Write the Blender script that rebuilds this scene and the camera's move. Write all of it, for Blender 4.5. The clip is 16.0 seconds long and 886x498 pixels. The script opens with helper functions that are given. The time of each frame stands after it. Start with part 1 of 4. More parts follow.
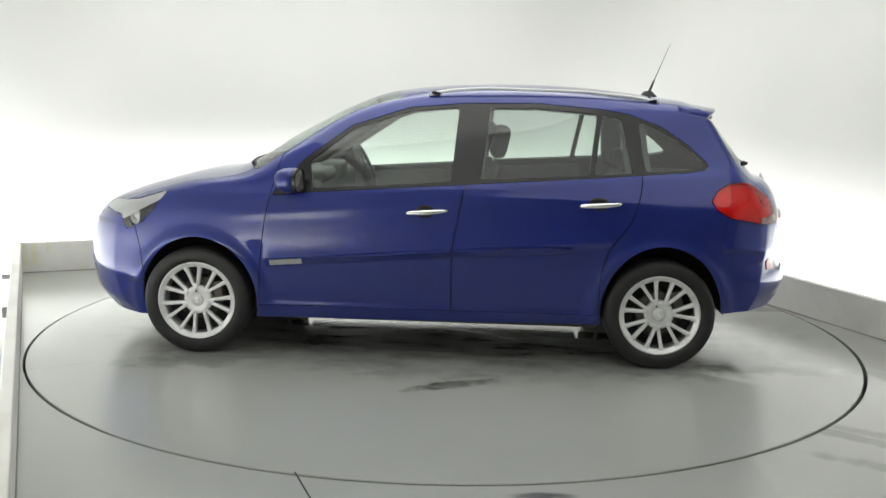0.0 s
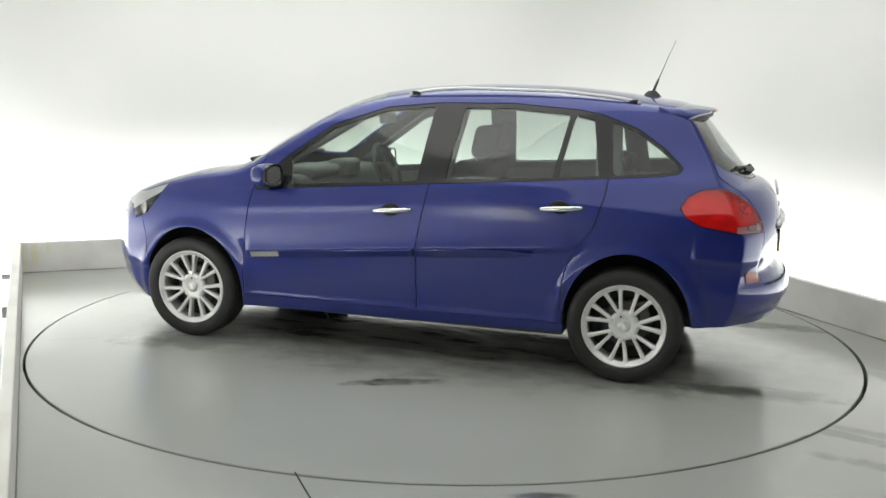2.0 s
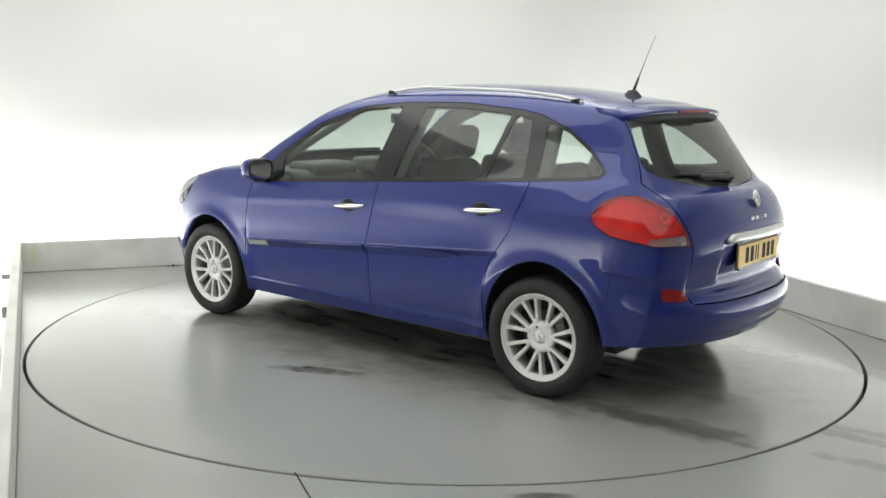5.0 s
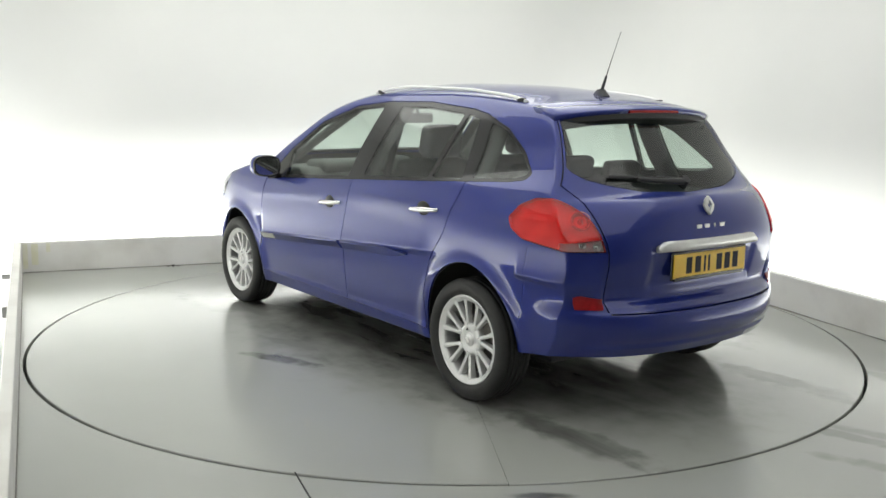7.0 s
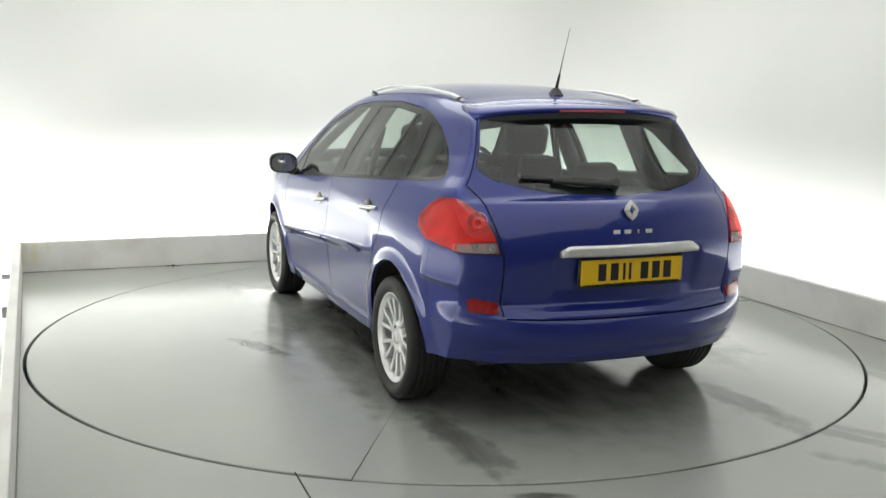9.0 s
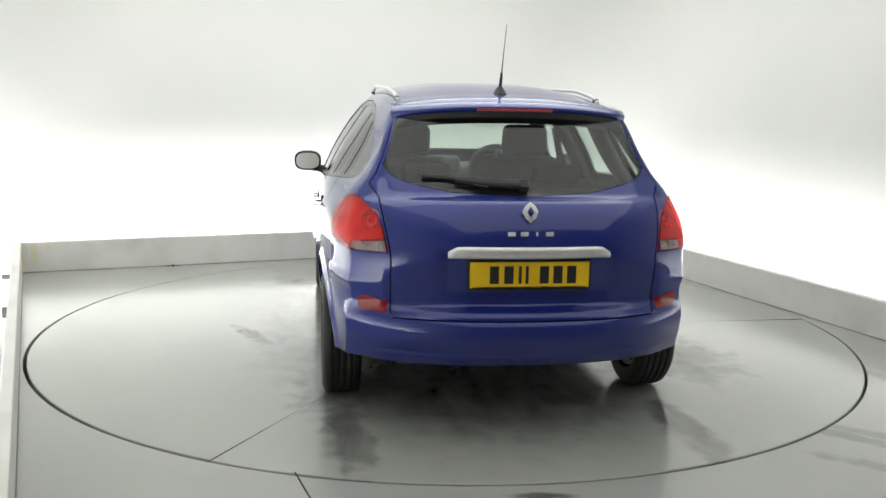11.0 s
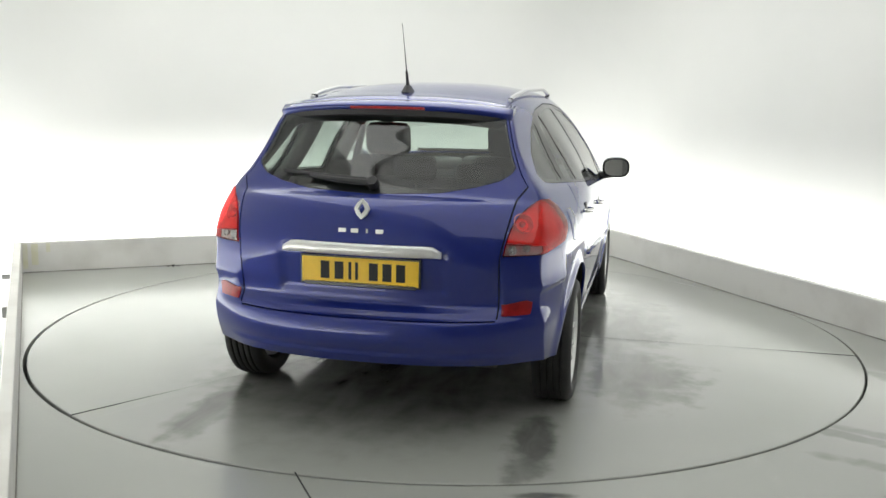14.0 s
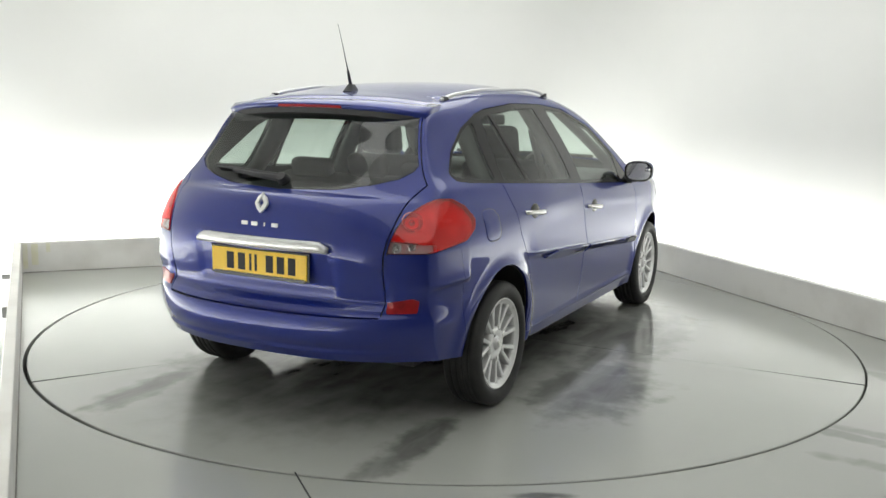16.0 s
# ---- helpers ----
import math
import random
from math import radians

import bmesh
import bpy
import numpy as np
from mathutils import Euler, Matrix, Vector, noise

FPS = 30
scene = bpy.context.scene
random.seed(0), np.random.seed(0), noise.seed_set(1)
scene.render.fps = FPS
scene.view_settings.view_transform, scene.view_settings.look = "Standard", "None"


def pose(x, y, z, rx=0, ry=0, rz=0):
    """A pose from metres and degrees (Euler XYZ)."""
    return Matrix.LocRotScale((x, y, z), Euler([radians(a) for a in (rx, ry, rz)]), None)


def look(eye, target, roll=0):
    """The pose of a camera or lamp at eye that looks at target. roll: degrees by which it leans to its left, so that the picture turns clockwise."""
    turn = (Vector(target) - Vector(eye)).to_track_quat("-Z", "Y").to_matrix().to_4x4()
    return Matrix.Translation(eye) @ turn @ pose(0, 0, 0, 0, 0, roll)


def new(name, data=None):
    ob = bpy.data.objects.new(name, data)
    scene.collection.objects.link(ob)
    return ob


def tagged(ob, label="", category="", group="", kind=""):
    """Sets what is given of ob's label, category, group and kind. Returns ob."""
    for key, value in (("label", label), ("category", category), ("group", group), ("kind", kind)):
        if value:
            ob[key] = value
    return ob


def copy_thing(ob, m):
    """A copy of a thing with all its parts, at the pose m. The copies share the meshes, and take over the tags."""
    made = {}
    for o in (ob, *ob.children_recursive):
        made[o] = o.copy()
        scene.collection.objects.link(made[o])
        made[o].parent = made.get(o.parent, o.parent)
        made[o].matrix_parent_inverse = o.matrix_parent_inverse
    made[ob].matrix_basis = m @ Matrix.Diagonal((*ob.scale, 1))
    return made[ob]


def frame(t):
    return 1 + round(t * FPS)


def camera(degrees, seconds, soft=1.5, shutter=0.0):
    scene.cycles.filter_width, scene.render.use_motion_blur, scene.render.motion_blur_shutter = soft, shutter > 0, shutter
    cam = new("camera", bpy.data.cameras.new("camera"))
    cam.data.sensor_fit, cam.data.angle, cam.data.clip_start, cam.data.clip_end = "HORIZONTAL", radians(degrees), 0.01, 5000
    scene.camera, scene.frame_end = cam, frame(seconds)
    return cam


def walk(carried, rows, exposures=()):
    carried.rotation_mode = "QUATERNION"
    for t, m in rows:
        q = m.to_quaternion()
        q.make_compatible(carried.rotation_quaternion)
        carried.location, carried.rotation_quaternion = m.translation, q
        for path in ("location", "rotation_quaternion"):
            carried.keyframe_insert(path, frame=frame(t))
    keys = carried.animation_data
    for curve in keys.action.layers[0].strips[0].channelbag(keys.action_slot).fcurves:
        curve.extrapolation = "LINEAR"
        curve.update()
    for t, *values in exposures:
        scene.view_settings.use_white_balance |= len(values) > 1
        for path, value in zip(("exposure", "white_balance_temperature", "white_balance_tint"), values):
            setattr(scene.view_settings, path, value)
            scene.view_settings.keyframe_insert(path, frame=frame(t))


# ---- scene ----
# ---- camera ----
EYE = (0.0, -5.895, 1.485)
YAW, PITCH = -0.0041, 0.1649
AIM = (EYE[0] + math.sin(YAW) * math.cos(PITCH), EYE[1] + math.cos(YAW) * math.cos(PITCH), EYE[2] - math.sin(PITCH))
cam = camera(50.215, 16.0, soft=1.5)
walk(cam, [(0.0, look(EYE, AIM, 1.10)), (16.0, look(EYE, AIM, 1.10))])

# ---- light ----
ROOM = pose(0, 0, 0, 0, 0, 22.4)          # the studio stands askew to the camera
HALF, BACK, FRONT, CEIL = 2.49, 2.64, -8.6, 3.3
SETBACK, KERB_H, KERB_T = 0.62, 0.243, 0.055

world = bpy.data.worlds.new("world")
scene.world = world
world.use_nodes = True
world.node_tree.nodes["Background"].inputs["Color"].default_value = (0.9, 0.95, 1.0, 1)
world.node_tree.nodes["Background"].inputs["Strength"].default_value = 0.05


def area(name, sx, sy, watts, m, colour=(0.985, 1.0, 0.955)):
    lamp = bpy.data.lights.new(name, "AREA")
    lamp.shape, lamp.size, lamp.size_y, lamp.energy, lamp.color = "RECTANGLE", sx, sy, watts, colour
    ob = new(name, lamp)
    ob.matrix_world = ROOM @ m
    return ob


# cove lamps in the trench behind the kerb, aimed up the wall
area("cove_lamp_back", 6.0, 0.16, 100, pose(0, BACK + 0.26, 0.06, 142, 0, 0))
area("cove_lamp_left", 0.16, 6.4, 88, pose(-HALF - 0.26, -0.5, 0.06, 0, 142, 0))
area("cove_lamp_right", 0.16, 6.4, 66, pose(HALF + 0.26, -0.5, 0.06, 0, -142, 0))
# diffuser panels in the ceiling
area("ceiling_lamp_back", 4.2, 4.0, 84, pose(0, 0.45, CEIL - 0.03))
area("ceiling_lamp_front", 4.2, 4.4, 39, pose(0, -3.8, CEIL - 0.03))
scene.view_settings.exposure = 0.0


# ---- materials ----
def material(name, colour, rough=0.5, metal=0.0, **more):
    m = bpy.data.materials.new(name)
    m.use_nodes = True
    b = m.node_tree.nodes["Principled BSDF"]
    b.inputs["Base Color"].default_value = (*colour, 1)
    b.inputs["Roughness"].default_value = rough
    b.inputs["Metallic"].default_value = metal
    for key, value in more.items():
        b.inputs[key.replace("_", " ")].default_value = value
    return m


def node(m, kind, **values):
    n = m.node_tree.nodes.new(kind)
    for key, value in values.items():
        if key in n.inputs:
            n.inputs[key].default_value = value
        else:
            setattr(n, key, value)
    return n


def link(m, a, b):
    m.node_tree.links.new(a, b)


def bsdf(m):
    return m.node_tree.nodes["Principled BSDF"]


def mottle(m, scale, low, high, detail=4.0, coords="Object", distort=0.0, lo=0.3, hi=0.7, stretch=None):
    """Noise between two values, as a socket."""
    tc = node(m, "ShaderNodeTexCoord")
    n = node(m, "ShaderNodeTexNoise", Scale=scale, Detail=detail, Distortion=distort)
    if stretch:
        mp = node(m, "ShaderNodeMapping")
        mp.inputs["Scale"].default_value = stretch
        link(m, tc.outputs[coords], mp.inputs["Vector"])
        link(m, mp.outputs[0], n.inputs["Vector"])
    else:
        link(m, tc.outputs[coords], n.inputs["Vector"])
    r = node(m, "ShaderNodeMapRange")
    for key, value in (("From Min", lo), ("From Max", hi), ("To Min", low), ("To Max", high)):
        r.inputs[key].default_value = value
    link(m, n.outputs["Fac"], r.inputs["Value"])
    return r.outputs["Result"]


def vary(m, c1, c2, fac):
    mix = node(m, "ShaderNodeMix", data_type="RGBA")
    mix.inputs[6].default_value, mix.inputs[7].default_value = (*c1, 1), (*c2, 1)
    link(m, fac, mix.inputs[0])
    link(m, mix.outputs[2], bsdf(m).inputs["Base Color"])
    return mix


def bump(m, height, strength=0.2, distance=0.002):
    b = node(m, "ShaderNodeBump", Strength=strength, Distance=distance)
    link(m, height, b.inputs["Height"])
    link(m, b.outputs["Normal"], bsdf(m).inputs["Normal"])


WALL = material("white_wall", (0.8, 0.8, 0.79), 0.75)
vary(WALL, (0.8, 0.8, 0.785), (0.76, 0.765, 0.75), mottle(WALL, 0.7, 0, 1))
bump(WALL, mottle(WALL, 60, 0, 1), 0.1)
KERB = material("kerb_paint", (0.72, 0.71, 0.68), 0.55)
vary(KERB, (0.72, 0.71, 0.68), (0.6, 0.585, 0.55), mottle(KERB, 3.0, 0, 1, 6, lo=0.45, hi=0.75))
bump(KERB, mottle(KERB, 25, 0, 1), 0.15)
BEAD_GREY = material("mottled_dark_grey", (0.16, 0.155, 0.14), 0.7)
vary(BEAD_GREY, (0.22, 0.21, 0.19), (0.09, 0.085, 0.075), mottle(BEAD_GREY, 9, 0, 1, 5))
TAPE = material("old_yellow_tape", (0.6, 0.56, 0.25), 0.6)
vary(TAPE, (0.66, 0.64, 0.46), (0.7, 0.69, 0.6), mottle(TAPE, 16, 0, 1, 4))
END = material("grey_end_wall", (0.3, 0.3, 0.3), 0.8)
vary(END, (0.3, 0.3, 0.3), (0.25, 0.25, 0.25), mottle(END, 1.2, 0, 1))
CEILING = material("ceiling_paint", (0.75, 0.75, 0.74), 0.8)
vary(CEILING, (0.75, 0.75, 0.74), (0.7, 0.7, 0.69), mottle(CEILING, 1.0, 0, 1))


def blob(m, cx, cy, rx, ry, turn, ragged=0.4):
    """A ragged patch, 1 inside and 0 outside, in the object's own metres."""
    tc = node(m, "ShaderNodeTexCoord")
    mp = node(m, "ShaderNodeMapping", vector_type="TEXTURE")
    mp.inputs["Location"].default_value = (cx, cy, 0)
    mp.inputs["Rotation"].default_value = (0, 0, radians(turn))
    mp.inputs["Scale"].default_value = (rx, ry, 1)
    link(m, tc.outputs["Object"], mp.inputs["Vector"])
    ln = node(m, "ShaderNodeVectorMath", operation="LENGTH")
    link(m, mp.outputs[0], ln.inputs[0])
    rag = mottle(m, 7.0, -ragged, ragged, 5)
    add = node(m, "ShaderNodeMath", operation="ADD")
    link(m, ln.outputs["Value"], add.inputs[0])
    link(m, rag, add.inputs[1])
    r = node(m, "ShaderNodeMapRange", interpolation_type="SMOOTHSTEP")
    for key, value in (("From Min", 0.5), ("From Max", 1.35), ("To Min", 1.0), ("To Max", 0.0)):
        r.inputs[key].default_value = value
    link(m, add.outputs[0], r.inputs["Value"])
    return r.outputs["Result"]


def floor_paint(name, wet_shade):
    """Worn grey floor paint; dark patches of standing water, one also painting under-car shade, as (x, y, half
    length, half width, turn, depth).
    """
    m = material(name, (0.28, 0.28, 0.265), 0.25, 0.0, Specular_IOR_Level=0.9)
    mix = vary(m, (0.385, 0.392, 0.368), (0.335, 0.342, 0.322), mottle(m, 0.9, 0, 1, 5, lo=0.1, hi=0.9))
    rough = mottle(m, 2.0, 0.165, 0.268, 4, lo=0.1, hi=0.9)
    total = None
    for cx, cy, rx, ry, turn, depth in wet_shade:
        b = blob(m, cx, cy, rx, ry, turn, 0.12 if rx > 1 else 0.4)
        k = node(m, "ShaderNodeMath", operation="MULTIPLY")
        k.inputs[1].default_value = depth
        link(m, b, k.inputs[0])
        if total is None:
            total = k.outputs[0]
        else:
            top = node(m, "ShaderNodeMath", operation="MAXIMUM")
            link(m, total, top.inputs[0])
            link(m, k.outputs[0], top.inputs[1])
            total = top.outputs[0]
    # the water, and the shade painted with it, lies in streaks and drips
    streak = mottle(m, 3.0, 0.5, 1.2, 4, distort=0.5, lo=0.3, hi=0.7, stretch=(0.6, 2.2, 1))
    patchy = node(m, "ShaderNodeMath", operation="MULTIPLY", use_clamp=True)
    link(m, total, patchy.inputs[0])
    link(m, streak, patchy.inputs[1])
    total = patchy.outputs[0]
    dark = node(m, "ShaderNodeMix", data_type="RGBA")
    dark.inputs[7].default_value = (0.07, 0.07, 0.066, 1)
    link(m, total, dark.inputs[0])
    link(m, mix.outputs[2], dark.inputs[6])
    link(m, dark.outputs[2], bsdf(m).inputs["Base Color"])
    sleek = node(m, "ShaderNodeMapRange")
    for key, value in (("From Max", 0.75), ("To Min", 1.0), ("To Max", 0.3)):
        sleek.inputs[key].default_value = value
    link(m, total, sleek.inputs["Value"])
    prod = node(m, "ShaderNodeMath", operation="MULTIPLY")
    link(m, rough, prod.inputs[0])
    link(m, sleek.outputs[0], prod.inputs[1])
    link(m, prod.outputs[0], bsdf(m).inputs["Roughness"])
    bump(m, mottle(m, 90, 0, 1, 3), 0.05, 0.001)
    return m


FLOOR = floor_paint("grey_floor_paint", ((0.98, -2.42, 0.35, 0.05, -60, 0.5), (1.15, -2.5, 0.4, 0.05, -58, 0.45), (0.85, -2.75, 0.3, 0.05, -50, 0.4), (-0.64, -2.5, 0.12, 0.03, -20, 0.9), (1.9, -1.9, 0.5, 0.07, -75, 0.4)))
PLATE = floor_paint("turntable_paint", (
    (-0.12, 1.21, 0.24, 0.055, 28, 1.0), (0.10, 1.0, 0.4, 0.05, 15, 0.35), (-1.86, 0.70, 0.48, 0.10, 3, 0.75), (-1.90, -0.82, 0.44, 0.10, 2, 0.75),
    # the broad first patch is wet floor, darkened further as the car's shade
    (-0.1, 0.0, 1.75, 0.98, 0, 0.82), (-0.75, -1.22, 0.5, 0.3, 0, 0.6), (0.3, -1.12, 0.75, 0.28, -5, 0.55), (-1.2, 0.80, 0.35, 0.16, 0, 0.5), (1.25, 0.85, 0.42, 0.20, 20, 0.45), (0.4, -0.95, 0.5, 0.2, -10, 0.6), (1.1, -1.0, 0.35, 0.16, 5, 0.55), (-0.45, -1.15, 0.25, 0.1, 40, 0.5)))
BLACK = material("black_gap", (0.012, 0.012, 0.012), 0.7)

PAINT = material("blue_metallic_paint", (0.014, 0.022, 0.19), 0.42, 0.35, Specular_IOR_Level=0.1, Coat_Weight=1.0, Coat_Roughness=0.012, Coat_IOR=1.57)
vary(PAINT, (0.0130, 0.0270, 0.220), (0.0108, 0.0222, 0.182), mottle(PAINT, 900, 0, 1, 2, lo=0.35, hi=0.65))
GLOSS = material("gloss_black_trim", (0.012, 0.012, 0.013), 0.16)
link(GLOSS, mottle(GLOSS, 40, 0.1, 0.25), bsdf(GLOSS).inputs["Roughness"])
LINER = material("dark_liner", (0.035, 0.035, 0.037), 0.75)
vary(LINER, (0.035, 0.035, 0.037), (0.05, 0.05, 0.05), mottle(LINER, 12, 0, 1))
PLASTIC = material("grained_black_plastic", (0.03, 0.03, 0.032), 0.55)
bump(PLASTIC, mottle(PLASTIC, 500, 0, 1, 2), 0.3, 0.0006)
TRIM = material("grey_interior_trim", (0.2, 0.2, 0.2), 0.7)
vary(TRIM, (0.15, 0.15, 0.147), (0.11, 0.11, 0.11), mottle(TRIM, 30, 0, 1))
FABRIC = material("charcoal_seat_fabric", (0.05, 0.05, 0.053), 0.95)
vary(FABRIC, (0.085, 0.085, 0.088), (0.055, 0.055, 0.058), mottle(FABRIC, 14, 0, 1, 3))
CHROME = material("satin_chrome", (0.82, 0.82, 0.82), 0.16, 1.0)
link(CHROME, mottle(CHROME, 30, 0.12, 0.22), bsdf(CHROME).inputs["Roughness"])
ALLOY = material("silver_alloy", (0.7, 0.7, 0.7), 0.27, 0.35)
vary(ALLOY, (0.82, 0.82, 0.82), (0.6, 0.6, 0.6), mottle(ALLOY, 18, 0, 1, 5, lo=0.5, hi=0.8))
STEEL = material("brake_steel", (0.25, 0.24, 0.23), 0.45, 0.8)
vary(STEEL, (0.13, 0.125, 0.12), (0.08, 0.07, 0.06), mottle(STEEL, 40, 0, 1))
RUBBER = material("tyre_rubber", (0.017, 0.017, 0.017), 0.6)
vary(RUBBER, (0.012, 0.012, 0.0125), (0.022, 0.021, 0.02), mottle(RUBBER, 14, 0, 1, 5, lo=0.4, hi=0.8))
bump(RUBBER, mottle(RUBBER, 200, 0, 1, 2), 0.2, 0.0008)
DEEP_RED = material("deep_red_reflector", (0.3, 0.008, 0.012), 0.3, 0.0, Specular_IOR_Level=0.2, Coat_Weight=0.5, Coat_Roughness=0.05)
vary(DEEP_RED, (0.34, 0.01, 0.014), (0.2, 0.004, 0.007), mottle(DEEP_RED, 30, 0, 1, 2))
RED = material("red_lamp_lens", (0.62, 0.012, 0.014), 0.3, 0.0, Specular_IOR_Level=0.2, Coat_Weight=0.6, Coat_Roughness=0.03)
vary(RED, (0.76, 0.013, 0.02), (0.46, 0.006, 0.01), mottle(RED, 8, 0, 1, 1, lo=0.3, hi=0.7))
LAMP_BACK = material("red_reflector_shell", (0.85, 0.2, 0.17), 0.35, 0.2)
vary(LAMP_BACK, (0.92, 0.28, 0.24), (0.7, 0.12, 0.1), mottle(LAMP_BACK, 10, 0, 1, 1))
BOWL = material("bulb_bowl_metal", (0.75, 0.3, 0.28), 0.25, 0.6)
link(BOWL, mottle(BOWL, 40, 0.14, 0.3), bsdf(BOWL).inputs["Roughness"])
YELLOW = material("yellow_plate", (0.78, 0.5, 0.012), 0.35)
vary(YELLOW, (0.88, 0.56, 0.012), (0.78, 0.48, 0.01), mottle(YELLOW, 14, 0, 1))
BRIGHT = material("brushed_bright_trim", (0.74, 0.74, 0.73), 0.26, 0.45)
vary(BRIGHT, (0.78, 0.78, 0.77), (0.66, 0.66, 0.65), mottle(BRIGHT, 20, 0, 1, 4))
BADGE = material("dull_silver_badge", (0.6, 0.6, 0.58), 0.28, 0.4)
vary(BADGE, (0.82, 0.82, 0.8), (0.68, 0.68, 0.66), mottle(BADGE, 40, 0, 1))


def glass(name, tint, rough=0.02):
    """Thin pane: tinted clear, with a mirror sheen that grows at grazing angles."""
    m = bpy.data.materials.new(name)
    m.use_nodes = True
    t = m.node_tree
    t.nodes.remove(t.nodes["Principled BSDF"])
    clear, sheen = node(m, "ShaderNodeBsdfTransparent"), node(m, "ShaderNodeBsdfGlossy", Roughness=rough)
    clear.inputs["Color"].default_value = (*tint, 1)
    mix, face = node(m, "ShaderNodeMixShader"), node(m, "ShaderNodeLayerWeight", Blend=0.5)
    power, base = node(m, "ShaderNodeMath", operation="POWER"), node(m, "ShaderNodeMath", operation="MULTIPLY_ADD")
    power.inputs[1].default_value = 4.5
    base.inputs[1].default_value, base.inputs[2].default_value = 0.88, 0.085
    link(m, face.outputs["Facing"], power.inputs[0])
    link(m, power.outputs[0], base.inputs[0])
    link(m, base.outputs[0], mix.inputs[0])
    link(m, clear.outputs[0], mix.inputs[1])
    link(m, sheen.outputs[0], mix.inputs[2])
    link(m, mix.outputs[0], t.nodes["Material Output"].inputs["Surface"])
    return m


RED_LENS = glass("red_lamp_glass", (0.92, 0.055, 0.05))
GLASS = glass("tinted_glass", (0.80, 0.88, 0.83))
HOUSING = material("lamp_housing_grey", (0.42, 0.42, 0.42), 0.4)
vary(HOUSING, (0.66, 0.66, 0.65), (0.45, 0.45, 0.45), mottle(HOUSING, 6, 0, 1, 2))
LENS = glass("headlight_lens", (0.9, 0.91, 0.92))
DARK_GLASS = glass("darker_tinted_glass", (0.66, 0.73, 0.69))


# ---- mesh helpers ----
def mesh_object(name, bm, mat, smooth=False):
    me = bpy.data.meshes.new(name)
    bm.to_mesh(me)
    bm.free()
    for m in mat if isinstance(mat, (list, tuple)) else [mat]:
        me.materials.append(m)
    if smooth:
        me.polygons.foreach_set("use_smooth", [True] * len(me.polygons))
    return new(name, me)


def part(name, bm, mat, parent, label="", smooth=False, m=None):
    ob = mesh_object(name, bm, mat, smooth)
    ob.parent = parent
    if m is not None:
        ob.matrix_local = m
    return tagged(ob, label)


def empty(name, m=None):
    ob = new(name)
    ob.empty_display_size = 0.2
    if m is not None:
        ob.matrix_world = m
    return ob


def box(bm, size, centre=(0, 0, 0), bevel=0.0, m=None, segments=2):
    """A box with rounded edges added to bm."""
    mat = (m or Matrix()) @ Matrix.Translation(centre) @ Matrix.Diagonal((*size, 1))
    geo = bmesh.ops.create_cube(bm, size=1.0, matrix=mat)
    if bevel:
        edges = list({e for v in geo["verts"] for e in v.link_edges})
        bmesh.ops.bevel(bm, geom=edges, offset=bevel, segments=segments, profile=0.5, affect="EDGES")
    return bm


def sweep(bm, outline, path, closed=True, caps=True):
    """Rings of outline points laid by functions of the path: path is a list of matrices."""
    rings = [[bm.verts.new(m @ Vector(p)) for p in outline] for m in path]
    n = len(outline)
    for a, b in zip(rings, rings[1:]):
        for i in range(n if closed else n - 1):
            bm.faces.new((a[i], a[(i + 1) % n], b[(i + 1) % n], b[i]))
    if caps and closed:
        bm.faces.new(rings[0][::-1])
        bm.faces.new(rings[-1])
    return rings


def lathe(bm, profile, steps=64, axis="Y", close=False):
    """Turn a profile of (radius, along) about the axis."""
    rings = []
    for r, h in profile:
        ring = []
        for k in range(steps):
            a = 2 * math.pi * k / steps
            ring.append(bm.verts.new((r * math.cos(a), h, r * math.sin(a)) if axis == "Y" else (r * math.cos(a), r * math.sin(a), h)))
        rings.append(ring)
    pairs = list(zip(rings, rings[1:])) + ([(rings[-1], rings[0])] if close else [])
    for a, b in pairs:
        for k in range(steps):
            bm.faces.new((a[k], a[(k + 1) % steps], b[(k + 1) % steps], b[k]))
    return rings


def tube(bm, points, radius, sides=8):
    """A round rod along points; radius is a number or one a point."""
    points = [Vector(p) for p in points]
    radii = radius if isinstance(radius, (list, tuple)) else [radius] * len(points)
    path = []
    for i, p in enumerate(points):
        d = (points[min(i + 1, len(points) - 1)] - points[max(i - 1, 0)]).normalized()
        q = d.to_track_quat("Z", "Y").to_matrix().to_4x4()
        path.append(Matrix.Translation(p) @ q @ Matrix.Diagonal((radii[i], radii[i], 1, 1)))
    sweep(bm, [(math.cos(2 * math.pi * k / sides), math.sin(2 * math.pi * k / sides), 0) for k in range(sides)], path)
    return bm


